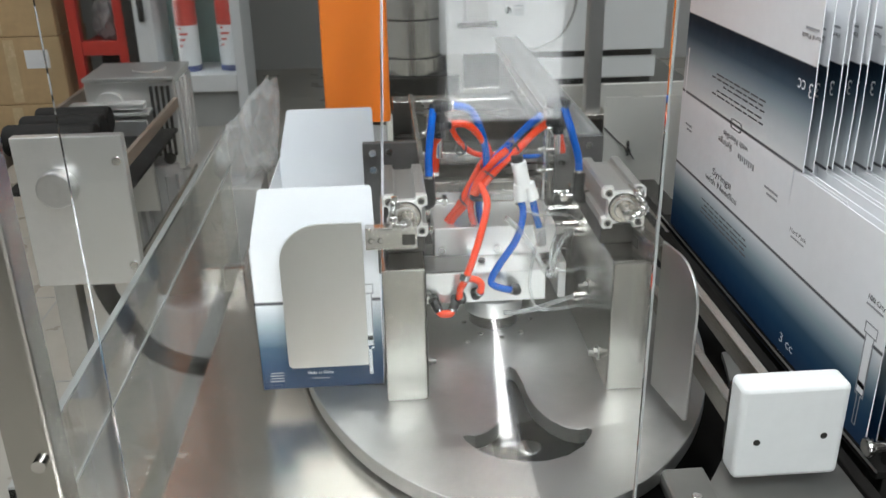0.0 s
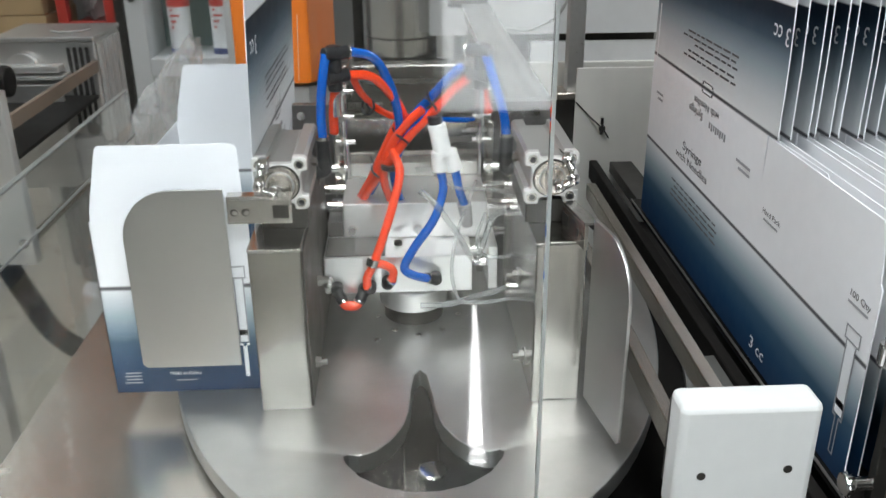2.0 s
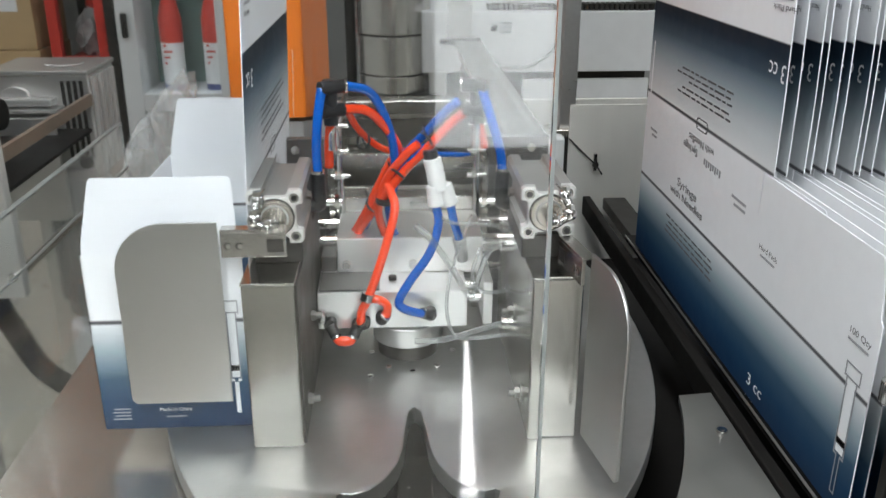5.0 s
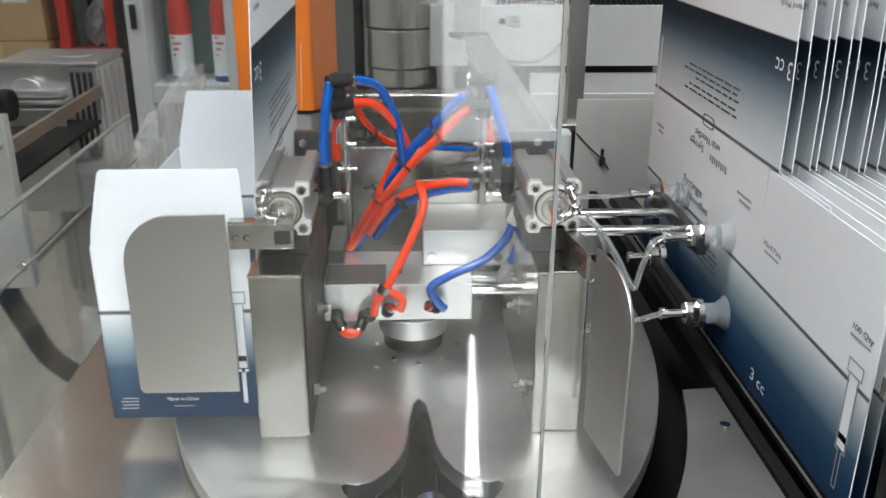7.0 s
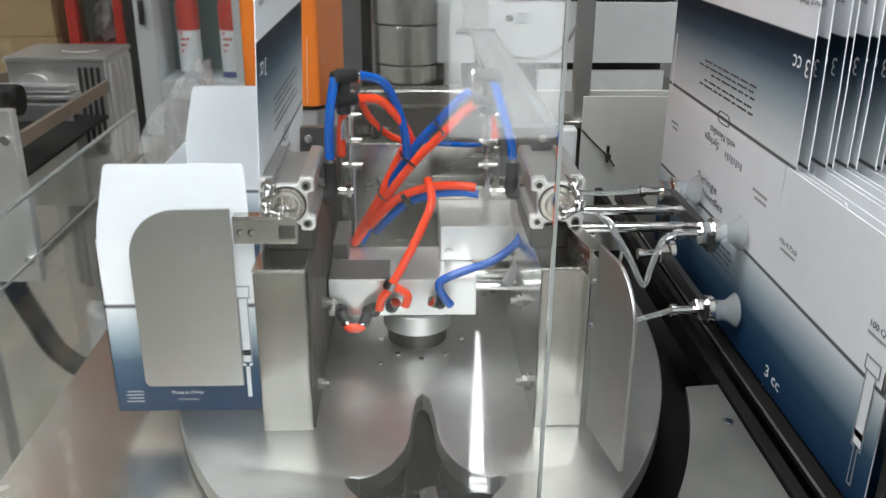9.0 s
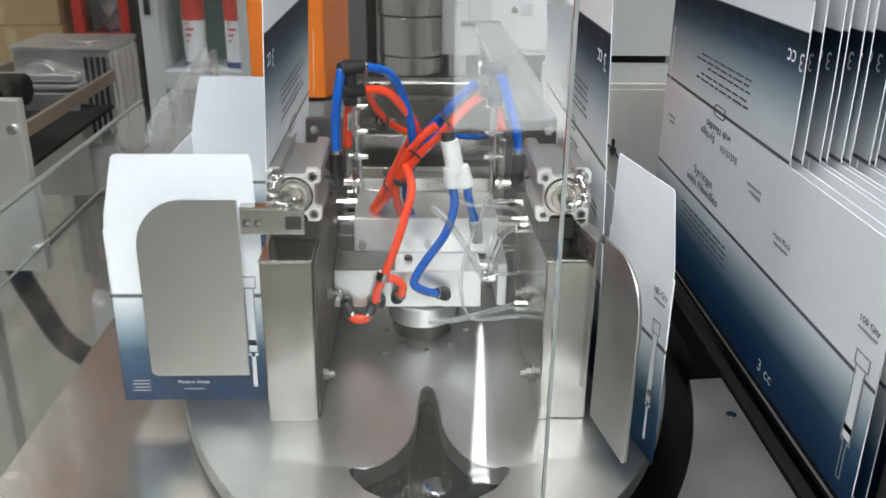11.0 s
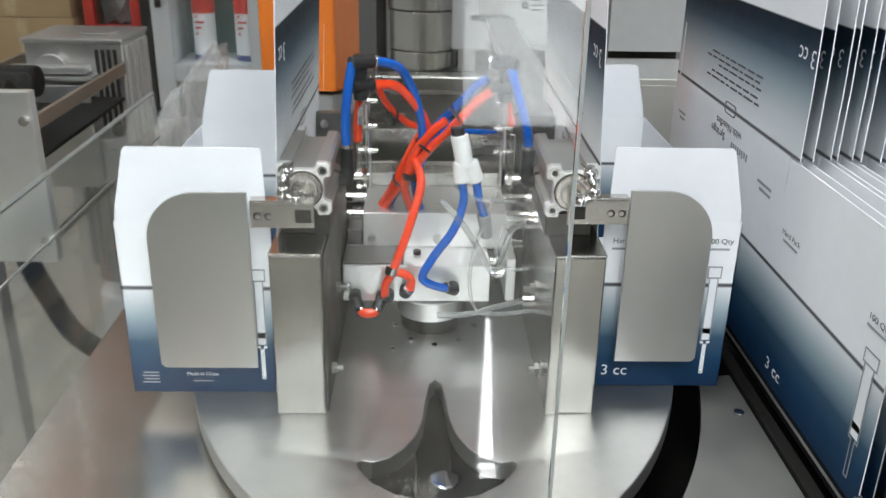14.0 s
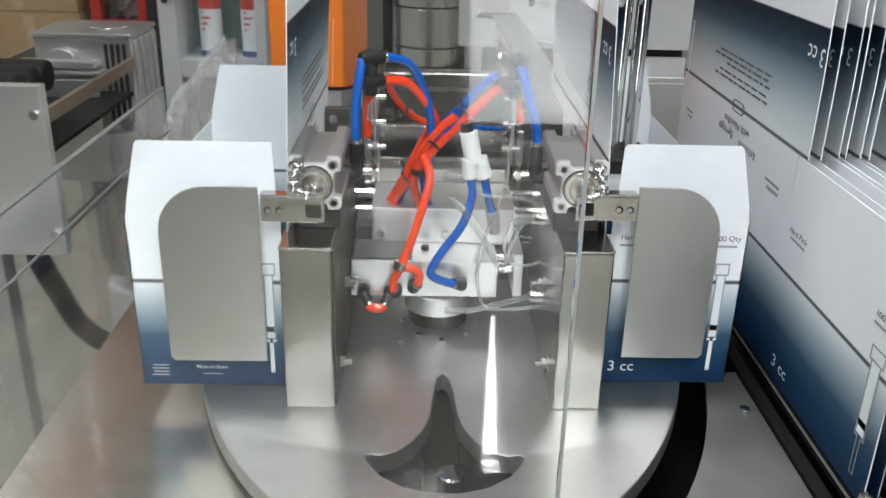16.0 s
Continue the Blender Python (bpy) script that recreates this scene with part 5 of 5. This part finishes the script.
# what stands against the far side, laid out at 3.6 m and moved out to its true distance
FK = (5.3 - 0.167) / (3.6 - 0.167)


def fx(x):
    return 0.2045 + (x - 0.1385) * FK


def fz(z):
    return max(0.0, 1.230 + (z - 1.296) * FK)


def far_box(x0, x1, y0, y1, z0, z1, bev=0.0):
    return bm_box(fx(x0), fx(x1), 5.3 + y0, 5.3 + y1, fz(z0), fz(z1), bev)


cab = Thing("extinguisher_cabinet", (fx(-0.72), 5.4, 0), "white cabinet with a glass door and two extinguishers inside", "cabinet")
cab.add("side", far_box(-0.935, -0.865, 0, 0.4, 0, 1.7, 0.004), WHITEPAINT)
cab.add("side", far_box(-0.57, -0.53, 0, 0.4, 0, 1.7, 0.004), WHITEPAINT)
cab.add("sill", far_box(-0.864, -0.571, 0, 0.4, 0.62, 0.688, 0.004), WHITEPAINT)
cab.add("base", far_box(-0.864, -0.571, 0.04, 0.4, 0.0, 0.619), GREYPAINT)
cab.add("back", far_box(-0.864, -0.571, 0.38, 0.4, 0.689, 1.7), TEAL, "dull teal back panel")
gl = cab.add("glass", far_box(-0.864, -0.571, 0.015, 0.019, 0.689, 1.7), ACRYL)
gl.visible_shadow = False
cab.add("door_latch", far_box(-0.915, -0.893, -0.02, -0.001, 0.90, 0.99, 0.004), DARKSTEEL)
pst = Thing("frame_post", (fx(-0.96), 5.33, 0), "dark grey steel post beside the cabinet", "post")
pst.add("bar", far_box(-0.985, -0.94, 0.0, 0.07, 0, 1.8, 0.003), DARKSTEEL)
pst.add("base_plate", far_box(-0.99, -0.937, -0.02, 0.09, 0.43, 0.44, 0.002), DARKSTEEL)
BAND = mat("blue_band", (0.05, 0.07, 0.2), 0.4)
for px in (-0.762, -0.60):
    cx, cy, r = fx(px), 5.46, 0.064
    ex = Thing("fire_extinguisher", (cx, cy, fz(0.688)), "white and red fire extinguisher with a blue foot band", "fire extinguisher", "fire extinguishers")
    ex.add("foot_band", bm_cyl((cx, cy, fz(0.688)), (cx, cy, fz(0.712)), r + 0.001, 24, None, 0.004), BAND, "blue foot band")
    ex.add("body", bm_cyl((cx, cy, fz(0.712)), (cx, cy, fz(0.87)), r, 24), WHITEPAINT, "white label body")
    ex.add("shoulder", merge(bm_cyl((cx, cy, fz(0.87)), (cx, cy, fz(0.96)), r + 0.001, 24), bm_cyl((cx, cy, fz(0.96)), (cx, cy, fz(1.06)), r + 0.001, 24, 0.03)), REDPAINT, "red top")
    ex.add("handle", bm_box(cx - 0.05, cx + 0.02, cy - 0.012, cy + 0.012, fz(1.06), fz(1.08), 0.003), DARKSTEEL)
    for k in range(4):
        ex.add("label_mark", bm_box(cx - 0.035, cx - 0.022 + 0.018 * (k % 3), cy - r - 0.002, cy - r + 0.001, fz(0.79 + 0.022 * k), fz(0.798 + 0.022 * k)), REDPAINT)

shelf = Thing("red_shelf", (fx(-1.07), 5.4, 0), "red steel shelf rack with bagged parts", "shelf")
for px in (-1.185, -1.01):
    shelf.add("post", far_box(px, px + 0.038, 0, 0.06, 0, 1.9, 0.003), REDPAINT)
shelf.add("crossbar", far_box(-1.146, -1.011, 0.005, 0.05, 0.775, 0.83, 0.003), REDPAINT)
shelf.add("crossbar", far_box(-1.146, -1.011, 0.005, 0.05, 0.60, 0.63, 0.003), REDPAINT)
shelf.add("board", far_box(-1.17, -0.98, 0.07, 0.5, 0.79, 0.81, 0.003), REDPAINT)
shelf.add("back", far_box(-1.18, -0.98, 0.5, 0.52, 0, 1.9), DARKSTEEL)
bag2 = Thing("parts_bag", (fx(-1.07), 5.55, fz(0.81)), "clear bag of grey parts on the red shelf", "plastic bag")
bm = bmesh.new()
bmesh.ops.create_icosphere(bm, subdivisions=4, radius=1.0)
for v in bm.verts:
    c = v.co + noise.noise_vector(v.co * 3) * 0.3 + noise.noise_vector(v.co * 9) * 0.12
    v.co = Vector((fx(-1.075) + c.x * 0.085, 5.55 + c.y * 0.1, fz(0.90) + c.z * 0.14))
bag2.add("film", bm, mat("grey_film", (0.42, 0.43, 0.43), 0.3, 0.0, 0.25, 14, 0.3))
bag2.add("tie", bm_cyl((fx(-1.075), 5.55, fz(0.98)), (fx(-1.075), 5.55, fz(1.03)), 0.02, 10), REDPAINT)

TAPE = mat("tape", (0.55, 0.42, 0.25), 0.25)
# upper boxes stand out of view, added for the table's brown reflection
for x0, x1, y0, z0, z1 in ((-1.62, -1.225, -0.05, 0.43, 0.60), (-1.60, -1.215, -0.05, 0.60, 0.86), (-1.66, -1.22, -0.05, 0.86, 1.12), (-1.62, -1.25, -0.05, 1.12, 1.45), (-2.1, -1.68, -0.1, 0.43, 0.75), (-2.08, -1.70, -0.1, 0.75, 1.1), (-1.64, -1.24, -0.05, 1.45, 1.75), (-1.60, -1.26, -0.05, 1.75, 2.05), (-2.10, -1.69, -0.1, 1.1, 1.5), (-2.06, -1.70, -0.1, 1.5, 1.9)):
    bx = Thing("cardboard_box", (fx((x0 + x1) / 2), 5.3 + y0, fz(z0)), "taped brown cardboard box in a stack", "box", "cardboard boxes")
    bx.add("box", far_box(x0, x1, y0, y0 + 0.5, z0 + 0.0007, z1 - 0.0007, 0.006), CARDBOARD)
    bx.add("tape", far_box((x0 + x1) / 2 - 0.02, (x0 + x1) / 2 + 0.02, y0 - 0.0016, y0 - 0.0004, z0 + 0.01, z1 - 0.01), TAPE)
    bx.add("label", far_box(x1 - 0.14, x1 - 0.05, y0 - 0.0014, y0 - 0.0003, z1 - 0.12, z1 - 0.05), WHITEPAINT)

# ---------------------------------------------------------------- what moves
def motions():
    # pusher block draws back between 2.6 and 3.9 s
    ys = [(0, 0.72), (2.5, 0.72), (2.6, 0.745), (2.7, 0.80), (2.85, 0.905), (3.0, 1.01), (3.1, 1.08), (3.3, 1.21), (3.5, 1.35), (3.7, 1.48), (3.9, 1.62), (4.05, 1.65), (16, 1.65)]
    walk(push.ob, [(t, pose(0.391 - 0.031 * max(0, y - 1.0), y, TOP)) for t, y in ys])
    # suction slide: out from 6.1 to 7.2, back with the carton after 9.3
    su = [(0, 0), (6.05, 0), (6.3, 0.28), (6.5, 0.68), (6.7, 0.84), (7.0, 0.96), (7.3, 1), (9.3, 1), (9.6, 0.86), (10.1, 0.17), (10.4, 0), (16, 0)]
    sl = [(0, 0), (6.05, 0), (6.3, 0.13), (6.5, 0.33), (6.7, 0.52), (7.0, 0.86), (7.3, 1), (9.3, 1), (9.6, 0.86), (10.1, 0.17), (10.4, 0), (16, 0)]
    walk(slide.ob, [(t, pose(0.145 + 0.103 * s, 1.16, 0.9265)) for t, s in sl])
    walk(endp.ob, [(t, pose(0.235 + 0.060 * s, 1.07, 0.90)) for t, s in su])
    walk(suct.ob, [(t, pose(0.28 + 0.180 * s, 1.18, 0.95)) for t, s in su])
    walk(blue_low.ob, [(t, pose(0.160 + 0.008 * s, 1.045, 0.890, 0, 38 * s, 0)) for t, s in sl])
    walk(link.ob, [(t, pose(0.112, 1.095, 0.998, 0, -46 * (1 - s), 0)) for t, s in sl])
    walk(red_low.ob, [(t, pose(0.100 + 0.008 * s, 1.045, 0.895, 0, 9 * s, 0)) for t, s in sl])
    # the whole row of blanks is pressed back by the cups and springs forward again once one is drawn
    pr = [(0, 0), (7.02, 0), (7.12, 0.003), (7.2, 0.009), (7.3, 0.012), (9.6, 0.012), (10.1, 0.006), (10.6, 0), (16, 0)]
    for ob in [b.ob for b in blanks] + copies:
        m = ob.matrix_basis.copy()
        walk(ob, [(t, Matrix.Translation((d, 0, 0)) @ m) for t, d in pr])
    # flap: open (turned towards the camera) until 12.0, then shut
    fl = [(0, 1), (11.95, 1), (12.1, 0.86), (12.2, 0.40), (12.3, 0.05), (12.4, 0), (16, 0)]
    walk(plate_r.ob, [(t, pose(HR[0] - 0.016 * s, HR[1] - 0.051 * s, 0.86 - 0.018 * s, 0, 0, -80 * s)) for t, s in fl])
    # carton: drawn flat out of the magazine, then squared by the flap
    th, front, outer_side, back, bottom, tall = right_carton
    x0, y0, z0 = 0.3035, 0.943, TOP + 0.001
    xf = x0 + 0.014
    go = [(0, MX + 0.0035), (7.02, MX + 0.0035), (7.3, MX + 0.0155), (9.3, MX + 0.0155), (9.6, MX - 0.02), (10.1, xf + 0.03), (10.4, xf), (11.95, xf), (12.1, x0 + 0.012), (12.2, x0 + 0.006), (12.35, x0), (16, x0)]
    walk(th.ob, [(t, pose(x, y0 + 0.04 * max(0, (x - xf) / (MX - xf)), z0 - 0.021 * min(1, max(0, (x - xf) / (MX - 0.02 - xf))))) for t, x in go])
    ang = [(0, -89.0), (9.6, -89.0), (10.4, -79.0)] + [(t, -79.0 * s) for t, s in fl[1:]]
    walk(tall, [(t, pose(0, 0, 0, 0, a, 0)) for t, a in ((0, 0), (9.7, 0), (10.4, -2.2), (16, -2.2))])
    walk(front, [(t, pose(0, 0, 0, 0, 0, a)) for t, a in ang])
    walk(back, [(t, pose(0, CD, 0, 0, 0, a)) for t, a in ang])
    walk(outer_side, [(t, pose(0.130 * math.cos(radians(a)), 0.130 * math.sin(radians(a)), 0)) for t, a in ang])
    walk(bottom, [(t, pose(0.002, 0.001, 0.001) if s < 0.5 else pose(0.0035, 0.001, 0.001, 0, -88, 0)) for t, s in fl])
    # loading head swings in, dips into the standing carton, rises and leaves
    ld = [(0, -0.62, 1.20), (10.8, -0.62, 1.20), (11.2, -0.13, 1.185), (11.3, -0.03, 1.170), (11.4, 0.012, 1.130), (11.5, 0.012, 1.055), (11.6, 0.012, 0.998), (11.7, 0.012, 0.985), (11.8, 0.012, 0.985), (11.9, 0.012, 1.055),
          (12.0, 0.012, 1.125), (12.1, 0.006, 1.170), (12.2, -0.085, 1.180), (12.3, -0.20, 1.185), (12.4, -0.33, 1.190), (12.6, -0.50, 1.195), (13.0, -0.62, 1.20), (16, -0.62, 1.20)]
    walk(loader.ob, [(t, pose(-0.085 + x, 1.09, z)) for t, x, z in ld])
    # press block comes down into the squared carton
    pr = [(0, 0.75), (14.3, 0.75), (14.55, 0.40), (14.7, 0.13), (14.8, 0.0), (14.9, -0.035), (15.0, -0.062), (15.1, -0.086), (15.2, -0.106), (15.4, -0.130), (16, -0.135)]
    walk(press.ob, [(t, pose(0.353, 1.06, 1.14 + z)) for t, z in pr])


motions()
